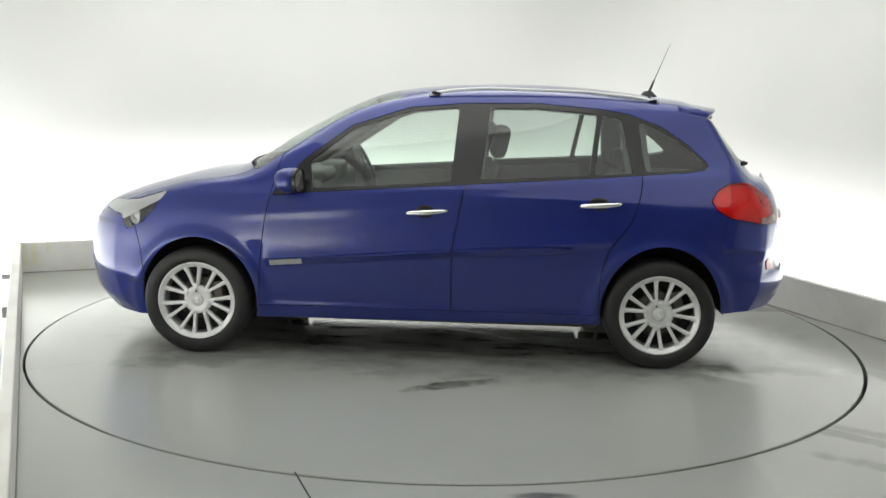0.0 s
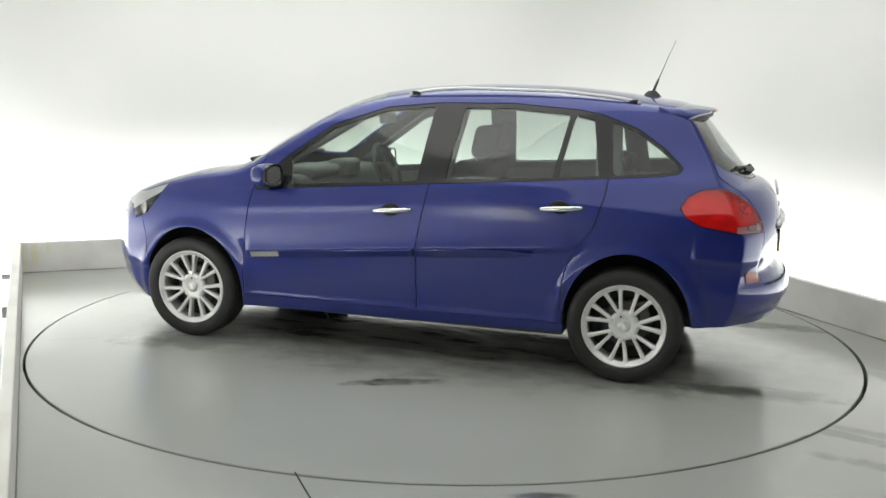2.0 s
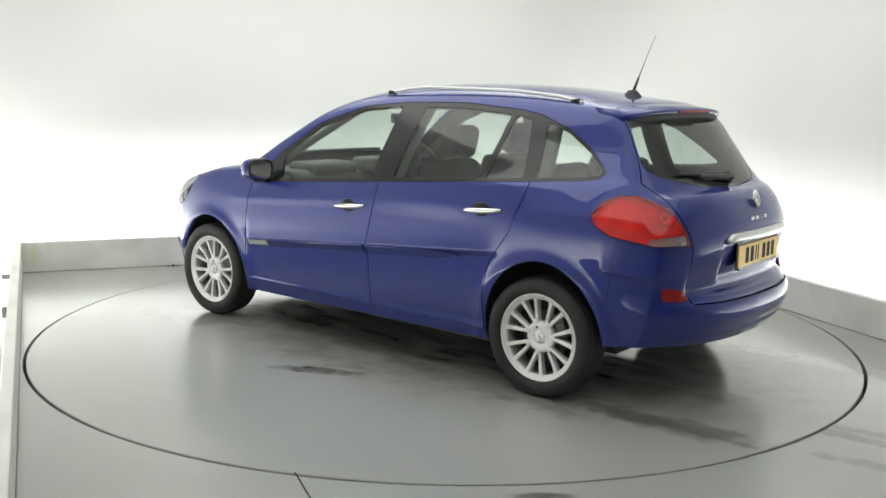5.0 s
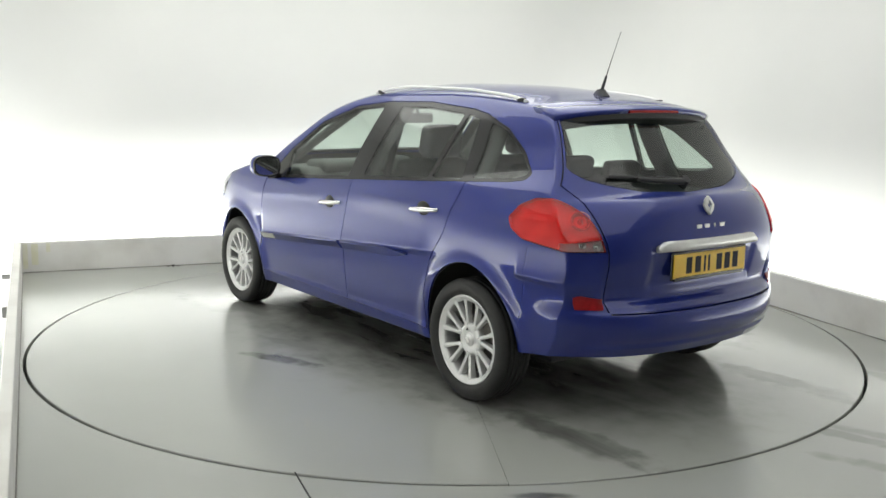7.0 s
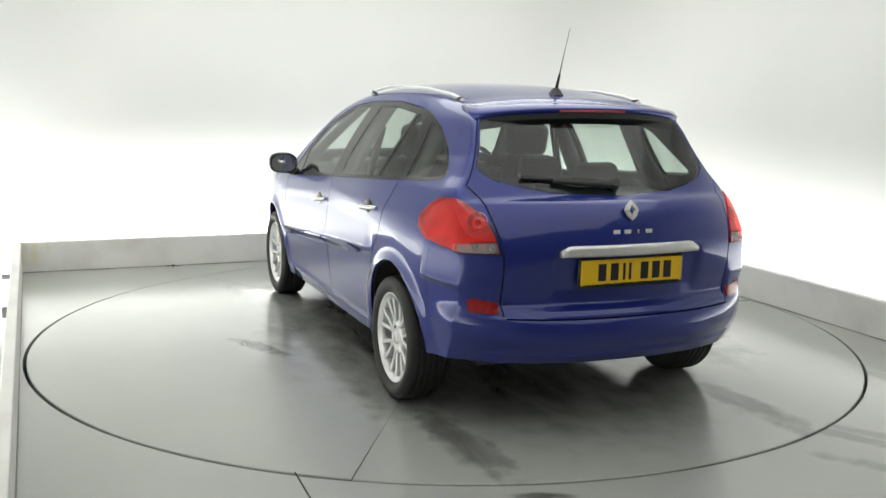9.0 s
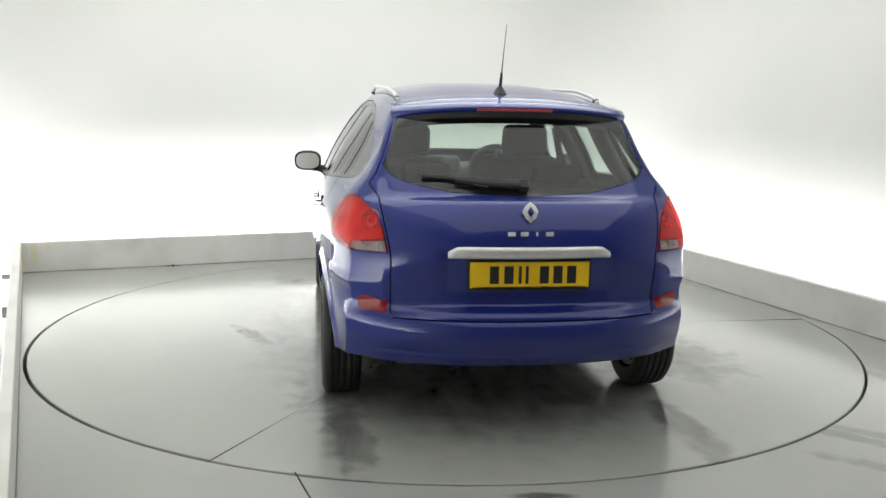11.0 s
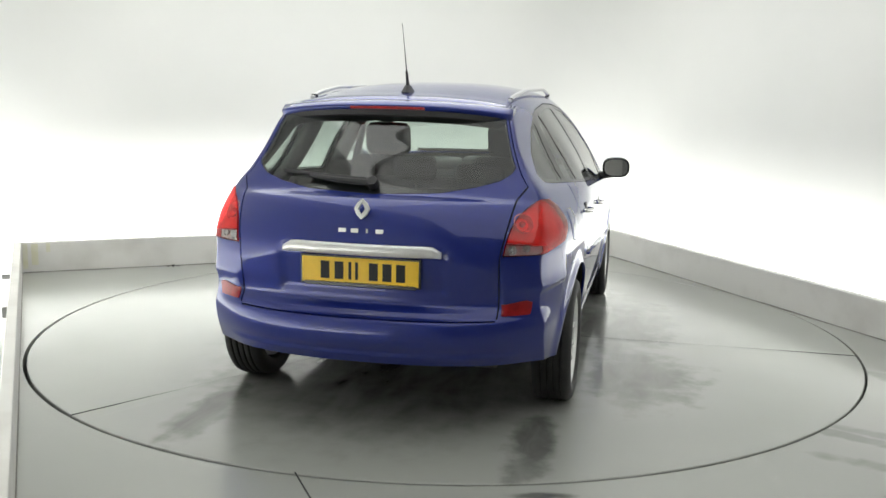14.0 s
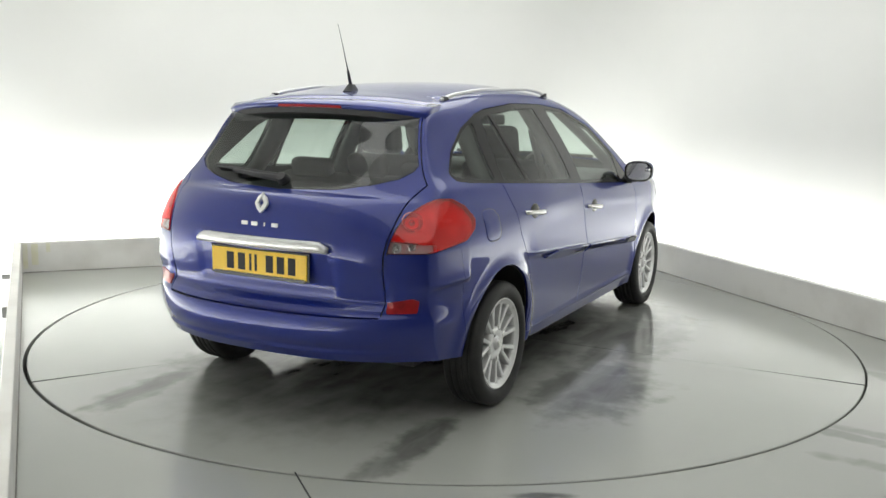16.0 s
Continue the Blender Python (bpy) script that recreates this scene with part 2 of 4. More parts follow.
# ---- the studio ----
def studio():
    # the floor round the turntable: one sheet with a round opening
    bm = bmesh.new()
    steps, inner, outer = 128, [], []
    u0, u1, v0, v1 = -HALF - SETBACK - 0.1, HALF + SETBACK + 0.1, FRONT - 0.1, BACK + SETBACK + 0.1
    for k in range(steps):
        a = 2 * math.pi * k / steps
        c, s = math.cos(a), math.sin(a)
        inner.append(bm.verts.new((RADIUS * c - 0.0023, RADIUS * s - 0.0056, 0)))
        far = min(x for x in ((u1 if c > 0 else u0) / c if abs(c) > 1e-6 else 99, (v1 if s > 0 else v0) / s if abs(s) > 1e-6 else 99) if x > 0)
        outer.append(bm.verts.new((far * c, far * s, 0)))
    low = [bm.verts.new((v.co.x, v.co.y, -0.08)) for v in inner]
    for k in range(steps):
        j = (k + 1) % steps
        bm.faces.new((inner[k], outer[k], outer[j], inner[j]))
        bm.faces.new((low[k], inner[k], inner[j], low[j]))
    for cx, cy in ((u0, v0), (u1, v0), (u1, v1), (u0, v1)):
        a = min((v for v in outer if abs(v.co.x - cx) < 1e-4), key=lambda v: abs(v.co.y - cy))
        b = min((v for v in outer if abs(v.co.y - cy) < 1e-4), key=lambda v: abs(v.co.x - cx))
        f = bm.faces.new((a, bm.verts.new((cx, cy, 0)), b))
        f.normal_update()
        if f.normal.z < 0:
            f.normal_flip()
    floor = mesh_object("floor", bm, FLOOR)
    floor.matrix_world = ROOM
    tagged(floor, "glossy grey painted studio floor with wet scuffs", "floor", kind="structure")
    pit = mesh_object("turntable_pit", box(bmesh.new(), (5.2, 5.2, 0.04), (0, 0, -0.11)), BLACK)
    tagged(pit, "black pit beneath the turntable", "pit", kind="structure")

    # white walls with swept corners, standing back behind the kerb
    bm = bmesh.new()
    r, pts = 0.9, []
    L, B = HALF + SETBACK, BACK + SETBACK
    pts.append((-L, FRONT))
    for k in range(13):
        a = math.pi - k / 12 * math.pi / 2
        pts.append((-L + r + r * math.cos(a), B - r + r * math.sin(a)))
    for k in range(13):
        a = math.pi / 2 - k / 12 * math.pi / 2
        pts.append((L - r + r * math.cos(a), B - r + r * math.sin(a)))
    pts.append((L, FRONT))
    t = 0.12
    lo_in = [bm.verts.new((x, y, 0)) for x, y in pts]
    hi_in = [bm.verts.new((x, y, CEIL)) for x, y in pts]
    out = [(x + t * (1 if x > 0 else -1), y + (t if y > 0 else 0)) for x, y in pts]
    lo_out = [bm.verts.new((x, y, 0)) for x, y in out]
    hi_out = [bm.verts.new((x, y, CEIL)) for x, y in out]
    for k in range(len(pts) - 1):
        f = bm.faces.new((lo_in[k], hi_in[k], hi_in[k + 1], lo_in[k + 1]))
        f.smooth = True
        bm.faces.new((lo_out[k + 1], hi_out[k + 1], hi_out[k], lo_out[k]))
        bm.faces.new((hi_in[k], hi_out[k], hi_out[k + 1], hi_in[k + 1]))
    wall = mesh_object("wall_back", bm, WALL)
    wall.matrix_world = ROOM
    tagged(wall, "smooth white cyclorama wall lit from below", "wall", kind="structure")
    wall = mesh_object("wall_front", box(bmesh.new(), (2 * L + 0.3, 0.12, CEIL), (0, FRONT - 0.06, CEIL / 2)), END)
    wall.matrix_world = ROOM
    tagged(wall, "plain grey end wall of the studio", "wall", kind="structure")
    ceil = mesh_object("ceiling", box(bmesh.new(), (2 * L + 0.3, B - FRONT + 0.4, 0.1), (0, (B + FRONT) / 2, CEIL + 0.05)), CEILING)
    ceil.matrix_world = ROOM
    tagged(ceil, "plain white studio ceiling", "ceiling", kind="structure")

    # low kerb boards round three sides; the left one runs slightly inward to the front
    for name, size, centre, m in (
        ("kerb_board", (2 * HALF + 2 * KERB_T + 0.07, KERB_T, KERB_H), (-0.035, BACK + KERB_T / 2, KERB_H / 2), pose(0, 0, 0)),
        ("kerb_board", (KERB_T, BACK - FRONT - 0.02, KERB_H), (-KERB_T / 2, (FRONT - BACK) / 2 - 0.005, KERB_H / 2), LEFT),
        ("kerb_board", (KERB_T, BACK - FRONT - 0.02, KERB_H), (HALF + KERB_T / 2, (BACK + FRONT) / 2 - 0.005, KERB_H / 2), pose(0, 0, 0)),
    ):
        ob = mesh_object(name, box(bmesh.new(), size, centre, 0.006), KERB)
        ob.matrix_world = ROOM @ m
        tagged(ob, "low off-white painted kerb board edging the studio floor", "kerb", "kerb boards", "structure")
    # thin dark grey bead along the foot of the kerbs
    for n, (p, q, m) in enumerate((((-HALF - 0.05, BACK), (HALF, BACK), pose(0, 0, 0)), ((HALF, BACK), (HALF, FRONT), pose(0, 0, 0)), ((0, -0.02), (0, FRONT - BACK), LEFT))):
        bm = bmesh.new()
        steps = 90
        pts, rad = [], []
        for k in range(steps + 1):
            t = k / steps
            pts.append((p[0] + (q[0] - p[0]) * t, p[1] + (q[1] - p[1]) * t, 0.0))
            rad.append(0.0045 + 0.0035 * noise.noise((k * 0.37, n * 7.1, 0.3)))
        tube(bm, pts, rad, 8)
        ob = mesh_object("kerb_foot_bead", bm, BEAD_GREY)
        ob.matrix_world = ROOM @ m
        tagged(ob, "thin dark grey bead at the foot of the kerb", "sealant", "sealant beads", "structure")


LEFT = pose(-HALF - 0.067, BACK, 0, 0, 0, 1.36)
RADIUS = 2.477
studio()


def turntable():
    """Three steel segments that turn together."""
    table = empty("turntable")
    tagged(table, "round grey painted turntable with wet patches and painted shade under the car", "turntable")
    ends = [(30.0, 149.0), (149.0, 271.0), (271.0, 390.0)]
    for a0, a1 in ends:
        bm = bmesh.new()
        n = 48
        top, rim, low = [], [], []
        for k in range(n + 1):
            # one plate has sunk a little at its outer corners
            a = radians(a0 + (a1 - a0) * k / n)
            edge = 0.0014 / 2.464 if (k == 0 and a0 > 100) or (k == n and a1 < 300) else 0.0006 / 2.464
            sunk = 0.0032 * max(0.0, 1 - min(k, n - k) / 5) if 100 < a0 < 200 else 0.0
            a = a + edge if k == 0 else a - edge if k == n else a
            c, d = math.cos(a), math.sin(a)
            top.append(bm.verts.new((2.461 * c, 2.461 * d, -sunk)))
            rim.append(bm.verts.new((2.465 * c, 2.465 * d, -0.004 - sunk)))
            low.append(bm.verts.new((2.465 * c, 2.465 * d, -0.08)))
        mid = radians((a0 + a1) / 2)
        hub = bm.verts.new((0.004 * math.cos(mid), 0.004 * math.sin(mid), 0.0))
        deep = bm.verts.new((0.004 * math.cos(mid), 0.004 * math.sin(mid), -0.08))
        shut = [bm.verts.new((1.75 * math.cos(radians(a) + d), 1.75 * math.sin(radians(a) + d), 0.0)) for a, d in ((a0, 0.0003), (a1, -0.0003))]
        bm.faces.new((hub, shut[0], top[1]))
        bm.faces.new((shut[0], top[0], top[1]))
        bm.faces.new((hub, top[n - 1], shut[1]))
        bm.faces.new((shut[1], top[n - 1], top[n]))
        for k in range(n):
            if 0 < k < n - 1:
                bm.faces.new((hub, top[k], top[k + 1]))
            bm.faces.new((top[k], rim[k], rim[k + 1], top[k + 1]))
            bm.faces.new((rim[k], low[k], low[k + 1], rim[k + 1]))
        bm.faces.new((hub, deep, low[0], rim[0], top[0], shut[0])).material_index = 1
        bm.faces.new((hub, shut[1], top[-1], rim[-1], low[-1], deep)).material_index = 1
        bmesh.ops.recalc_face_normals(bm, faces=bm.faces)
        # the plate sits a few millimetres off its axis, so its gap is uneven
        bmesh.ops.translate(bm, verts=bm.verts, vec=(0.0039, -0.0031, 0))
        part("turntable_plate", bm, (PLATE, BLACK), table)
    return table


TABLE = turntable()


def floor_marks():
    # a joint in the fixed floor, and grit by the kerb
    bm = bmesh.new()
    box(bm, (0.006, 0.5, 0.003), (0, 0, 0.001))
    ob = mesh_object("floor_joint", bm, BLACK)
    ob.matrix_world = pose(-0.485, -2.615, 0.0, 0, 0, 22)
    tagged(ob, "dark narrow joint in the grey floor", "joint", kind="structure")
    # clips on the outer face of the kerb
    for v, out, h in ((1.35, 0.055, 0.03), (0.34, 0.03, 0.06)):
        bm = bmesh.new()
        box(bm, (out, 0.035, h), (-HALF - KERB_T - out / 2 - 0.035 + 0.024 * (1.35 - v), v, KERB_H - 0.012 - h / 2), 0.004)
        ob = mesh_object("cable_clip", bm, TRIM)
        ob.matrix_world = ROOM
        tagged(ob, "small grey cable clip fixed behind the kerb", "clip", "cable clips")
    # remains of yellow tape in the corner of the kerb
    for u, w, h in ((-2.53, 0.035, 0.20), (-2.46, 0.05, 0.17), (-2.36, 0.03, 0.07)):
        bm = bmesh.new()
        box(bm, (w, 0.002, h), (u, BACK - 0.001, 0.23 - h / 2))
        ob = mesh_object("tape_strip", bm, TAPE)
        ob.matrix_world = ROOM
        tagged(ob, "faded yellow tape strip stuck on the kerb", "tape", "tape strips")
    for x, y, s in ((-2.285, 1.875, 0.018), (-2.325, 1.862, 0.012), (-2.25, 1.885, 0.010)):
        bm = bmesh.new()
        bmesh.ops.create_icosphere(bm, subdivisions=2, radius=s)
        for v in bm.verts:
            v.co *= 0.8 + 0.4 * noise.noise(v.co * 90)
            v.co.z = max(v.co.z * 0.7, -s * 0.4)
        ob = mesh_object("grit", bm, RUBBER)
        ob.matrix_world = pose(x, y, s * 0.38)
        tagged(ob, "small dark lump of grit beside the kerb", "grit", "grit by the kerb")


# ---- the car: its outer shell ----
CAR = empty("car")
tagged(CAR, "dark blue metallic estate car parked on the turntable", "car")


def curve(xs, ys):
    """A smooth monotone curve through a few points."""
    xs, ys = np.array(xs, float), np.array(ys, float)
    d = np.diff(ys) / np.diff(xs)
    m = np.concatenate([[d[0]], np.where(d[1:] * d[:-1] > 0, 2 * d[1:] * d[:-1] / np.where(np.abs(d[1:] + d[:-1]) < 1e-9, 1, d[1:] + d[:-1]), 0), [d[-1]]])

    def at(x):
        x = np.clip(np.asarray(x, float), xs[0], xs[-1])
        i = np.clip(np.searchsorted(xs, x) - 1, 0, len(xs) - 2)
        h = xs[i + 1] - xs[i]
        t = (x - xs[i]) / h
        return ys[i] * (1 + 2 * t) * (1 - t) ** 2 + h * m[i] * t * (1 - t) ** 2 + ys[i + 1] * t * t * (3 - 2 * t) + h * m[i + 1] * t * t * (t - 1)
    return at


SECTION = curve((0.15, 0.2, 0.3, 0.5, 0.7, 0.85, 0.95, 1.02, 1.12, 1.25, 1.4, 1.5), (0.79, 0.804, 0.832, 0.857, 0.871, 0.865, 0.848, 0.812, 0.765, 0.69, 0.592, 0.52))
TAPER = curve((-2.1, -1.9, -1.8, -1.6, -1.3, -1.0, 0.9, 1.3, 1.6, 1.8, 2.0), (0.27, 0.145, 0.095, 0.035, 0.008, 0, 0, 0.01, 0.05, 0.12, 0.24))
AXLE = 1.2875


def ease(t):
    t = np.clip(t, 0, 1)
    return t * t * (3 - 2 * t)


def side_y(x, z):
    """Half the width of the body at x and z."""
    x, z = np.asarray(x, float), np.asarray(z, float)
    rise = np.clip((z - 0.6) / 0.35, 0, 1) * np.clip((1.45 - z) / 0.4, 0, 1) * 0.062 * np.clip(x, -1.6, 1.2)
    y = SECTION(z + rise) - TAPER(x)
    # the cabin narrows towards the tail
    y = y - 0.098 * ease((-0.6 - x) / 0.95) * ease((z - 0.80) / 0.36) * (1 - 0.74 * ease((z - 1.18) / 0.27))
    # step in the front bumper
    y = y + 0.02 * ease((x - 1.5) / 0.12) * ease((z - 0.385) / 0.025) * (1 - ease((z - 0.42) / 0.2))
    # ledge along the doors above the rubbing strip, running into the arches
    line = 0.632 - 0.074 * (x + 0.13)
    mid = ease((0.905 - x) / 0.03) * ease((x + 1.05) / 0.14)
    y = y + 0.020 * mid * np.where(z > line, np.exp(-(z - line) / 0.055), 1 - ease((line - z) / 0.022))
    # a sill that flares out below the doors
    y = y + 0.007 * mid * ease((0.312 - z) / 0.018)
    # crease from the tail lamp forward past the rear handle
    line = 0.928 + 0.004 * x
    aft = ease((0.1 - x) / 0.7) * ease((x + 1.9) / 0.25)
    y = y + 0.007 * aft * np.where(z > line, np.exp(-(z - line) / 0.022), 1 - ease((line - z) / 0.12))
    # soft shoulder of the front door
    y = y + 0.004 * ease((x + 0.2) / 0.3) * ease((1.2 - x) / 0.3) * np.exp(-((z - (0.875 - 0.075 * x)) / 0.028) ** 2)
    # the rear bumper keeps its width towards its foot
    y = y + 0.03 * ease((-1.58 - x) / 0.3) * ease((0.60 - z) / 0.12)
    # ledge on the flank of the rear bumper
    line = 0.672 + 0.10 * (x + 1.7)
    aft = ease((-1.60 - x) / 0.03)
    y = y + 0.015 * aft * np.where(z > line, np.exp(-(z - line) / 0.045), 1 - ease((line - z) / 0.02))
    for ax in (-AXLE, AXLE):
        r = np.hypot(x - ax, z - 0.30)
        y = y + 0.019 * np.exp(-((r - 0.365) / np.where(r < 0.365, 0.05, 0.042)) ** 2)
    return y


# stations from the front valance over the roof to the rear valance: centre line x, z; edge x, z; sill x
STATIONS = (
    (2.02, 0.185, 1.66, 0.195, 1.54), (2.12, 0.30, 1.77, 0.28, 1.56), (2.14, 0.50, 1.80, 0.48, 1.56),
    (2.12, 0.66, 1.79, 0.64, 1.52), (2.03, 0.78, 1.74, 0.76, 1.44), (1.85, 0.87, 1.62, 0.855, 1.30),
    (1.50, 0.97, 1.32, 0.955, 1.08), (1.14, 1.04, 0.98, 1.015, 0.85), (0.80, 1.24, 0.72, 1.175, 0.60),
    (0.48, 1.405, 0.44, 1.35, 0.36), (0.20, 1.495, 0.12, 1.44, 0.10), (-0.30, 1.536, -0.30, 1.478, -0.30),
    (-0.85, 1.527, -0.85, 1.470, -0.85), (-1.30, 1.480, -1.25, 1.436, -1.18), (-1.535, 1.428, -1.505, 1.395, -1.38),
    (-1.712, 1.235, -1.64, 1.205, -1.47), (-1.865, 1.055, -1.72, 1.045, -1.54), (-1.945, 1.022, -1.765, 0.995, -1.56),
    (-2.004, 0.955, -1.805, 0.915, -1.585), (-2.044, 0.815, -1.86, 0.80, -1.62),
)
REAR = ((-2.035, 0.63, -1.855, 0.63, -1.64), (-2.055, 0.545, -1.845, 0.545, -1.65), (-2.095, 0.52, -1.84, 0.52, -1.655), (-2.105, 0.43, -1.83, 0.43, -1.66), (-2.03, 0.325, -1.78, 0.325, -1.63))
NU, NT, NS = 400, 40, 96
SILL = curve((-1.7, -1.5, -0.95, 0.0, 0.95, 1.6), (0.325, 0.30, 0.235, 0.222, 0.215, 0.22))


def smooth_rows(table, n):
    """Catmull-Rom through the stations, even along the centre line."""
    p = np.array(table)
    q = np.vstack([2 * p[0] - p[1], p, 2 * p[-1] - p[-2]])
    out = []
    for i in range(1, len(q) - 2):
        for t in np.linspace(0, 1, 60, endpoint=False):
            a, b, c, d = q[i - 1], q[i], q[i + 1], q[i + 2]
            out.append(0.5 * (2 * b + (c - a) * t + (2 * a - 5 * b + 4 * c - d) * t * t + (3 * b - a - 3 * c + d) * t ** 3))
    out = np.array(out + [p[-1]])
    s = np.concatenate([[0], np.cumsum(np.hypot(np.diff(out[:, 0]), np.diff(out[:, 1])))])
    # rows stand closer at the tail
    u = np.linspace(0, 1, n)
    g = s[-1] * (u + 0.22 * u * (1 - u))
    return np.stack([np.interp(g, s, out[:, k]) for k in range(p.shape[1])], 1)


def shell_grid():
    rows = smooth_rows(STATIONS + REAR, NU)
    grid = np.zeros((NU, NT + NS, 3))
    for i, (cx, cz, ex, ez, bx) in enumerate(rows):
        ey = float(side_y(ex, ez))
        s = np.linspace(0, 1, NT, endpoint=False)
        g = 0.35 * s ** 2 + 0.65 * s ** 3.2
        grid[i, :NT] = np.stack([cx + (ex - cx) * g, ey * s, cz + (ez - cz) * g], 1)
        w = np.linspace(0, 1, NS)
        bz = min(float(SILL(bx)), ez - 0.001)
        x, z = ex + (bx - ex) * w, ez + (bz - ez) * w
        grid[i, NT:] = np.stack([x, side_y(x, z), z], 1)
    # soften the edge between top and side
    k = np.arange(NT + NS)
    soft = np.exp(-((k - NT) / 5.0) ** 2)[None, :, None]
    for _ in range(10):
        mean = grid.copy()
        mean[:, 1:-1] = 0.25 * grid[:, :-2] + 0.5 * grid[:, 1:-1] + 0.25 * grid[:, 2:]
        grid = grid + soft * (mean - grid)
    for _ in range(2):
        mean = grid.copy()
        mean[1:-1] = 0.25 * grid[:-2] + 0.5 * grid[1:-1] + 0.25 * grid[2:]
        grid = mean
    grid[:, 0, 1] = 0.0
    # below a crease the tailgate is hollow, deepest behind the number plate
    y, z = np.abs(grid[..., 1]), grid[..., 2]
    tail = (grid[..., 0] < -1.8) * ease((0.615 - y) / 0.03)
    crease = 0.792 - 0.25 * np.clip(y - 0.35, 0, 0.3)
    grid[..., 0] += tail * 0.16 * np.clip(crease - z, 0, 0.2) * ease((z - 0.55) / 0.035)
    # lip along the foot of the rear bumper
    grid[..., 0] -= 0.013 * (grid[..., 0] < -1.6) * ease((0.385 - z) / 0.018) * ease((0.70 - y) / 0.12)
    grid[..., 0] += 0.010 * (grid[..., 0] < -1.9) * ease((0.385 - y) / 0.03) * ease((z - 0.60) / 0.05) * ease((0.835 - z) / 0.025)
    return grid


GRID = shell_grid()


# ---- cutting the shell into panels ----
def normals_of(grid):
    du = np.gradient(grid, axis=0)
    dv = np.gradient(grid, axis=1)
    n = np.cross(dv, du)
    n /= np.maximum(np.linalg.norm(n, axis=2, keepdims=True), 1e-9)
    out = grid - np.array([0.0, 0.0, 0.7])
    out[..., 0] *= 0.3
    flip = np.sum(n * out, axis=2, keepdims=True) < 0
    return np.where(flip, -n, n)


def poly_distance(px, pz, poly):
    """Signed distance to a polygon, negative inside."""
    poly = np.array(poly, float)
    best = np.full(px.shape, 1e9)
    inside = np.zeros(px.shape, bool)
    for (x0, z0), (x1, z1) in zip(poly, np.roll(poly, -1, 0)):
        dx, dz = x1 - x0, z1 - z0
        t = np.clip(((px - x0) * dx + (pz - z0) * dz) / (dx * dx + dz * dz), 0, 1)
        best = np.minimum(best, np.hypot(px - x0 - t * dx, pz - z0 - t * dz))
        cross = ((z0 > pz) != (z1 > pz)) & (px < dx * (pz - z0) / (dz if abs(dz) > 1e-12 else 1e-12) + x0)
        inside ^= cross
    return np.where(inside, -best, best)


def rounded(poly, r):
    """A polygon field with corners rounded by r."""
    poly = np.array(poly, float)
    # shrink towards the inside by r, then grow again
    area2 = sum(a[0] * b[1] - b[0] * a[1] for a, b in zip(poly, np.roll(poly, -1, 0)))
    pts = []
    n = len(poly)
    for i in range(n):
        a, b, c = poly[i - 1], poly[i], poly[(i + 1) % n]
        e, f = (b - a) / np.linalg.norm(b - a), (c - b) / np.linalg.norm(c - b)
        sgn = 1 if area2 > 0 else -1
        n1, n2 = np.array([-e[1], e[0]]) * sgn, np.array([-f[1], f[0]]) * sgn
        m = n1 + n2
        pts.append(b + m * r / max(0.35, 0.5 * float(m @ m)))
    return lambda x, z: poly_distance(x, z, pts) - r


DLO = rounded(((0.86, 0.905), (0.64, 0.928), (-0.15, 0.985), (-0.28, 0.995), (-1.13, 1.055), (-1.42, 1.075), (-1.51, 1.088), (-1.535, 1.118), (-1.43, 1.215),
               (-1.28, 1.315), (-1.1, 1.38), (-0.97, 1.403), (-0.6, 1.43), (-0.2, 1.425), (0.12, 1.395), (0.435, 1.29), (0.68, 1.11), (0.78, 1.01)), 0.012)
PANES = {
    "front_pane": rounded(((0.625, 0.95), (-0.13, 1.003), (-0.16, 1.402), (0.12, 1.375), (0.43, 1.27), (0.655, 1.095)), 0.015),
    "rear_pane": rounded(((-0.29, 1.018), (-0.875, 1.052), (-0.925, 1.378), (-0.6, 1.403), (-0.335, 1.40)), 0.015),
    "corner_pane": rounded(((-0.905, 1.055), (-1.115, 1.07), (-1.055, 1.352), (-0.955, 1.378)), 0.012),
    "quarter_pane": rounded(((-1.185, 1.075), (-1.42, 1.092), (-1.495, 1.106), (-1.515, 1.122), (-1.42, 1.205), (-1.275, 1.3), (-1.15, 1.345)), 0.012),
}
FRONT_SEAM = curve((0.2, 0.45, 0.7, 0.92, 1.2), (0.935, 0.925, 0.9, 0.86, 0.80))
MID_SEAM = curve((0.2, 0.6, 0.97, 1.45), (-0.143, -0.145, -0.205, -0.26))
REAR_SEAM = curve((0.2, 0.27, 0.45, 0.62, 0.84, 1.05, 1.45), (-0.95, -0.955, -0.955, -0.985, -1.12, -1.165, -1.14))
TAIL = rounded(((-1.535, 0.93), (-1.572, 0.987), (-1.64, 1.022), (-1.80, 1.03), (-2.3, 1.02), (-2.3, 0.80), (-1.84, 0.806), (-1.64, 0.842), (-1.565, 0.885)), 0.012)
HEAD = rounded(((1.70, 0.69), (1.74, 0.77), (2.0, 0.80), (1.64, 0.862), (1.455, 0.915), (1.52, 0.82), (1.60, 0.73)), 0.01)
GATE = rounded(((0.0, 0.528), (0.585, 0.528), (0.588, 0.80), (0.63, 1.03), (0.68, 1.10), (0.65, 1.30), (0.60, 1.41), (-0.5, 1.42), (-0.5, 0.528)), 0.01)
REAR_GLASS = rounded(((0.0, 1.04), (0.30, 1.052), (0.45, 1.078), (0.545, 1.104), (0.592, 1.135), (0.615, 1.18), (0.605, 1.29), (0.556, 1.395), (-0.4, 1.41), (-0.4, 1.052)), 0.01)
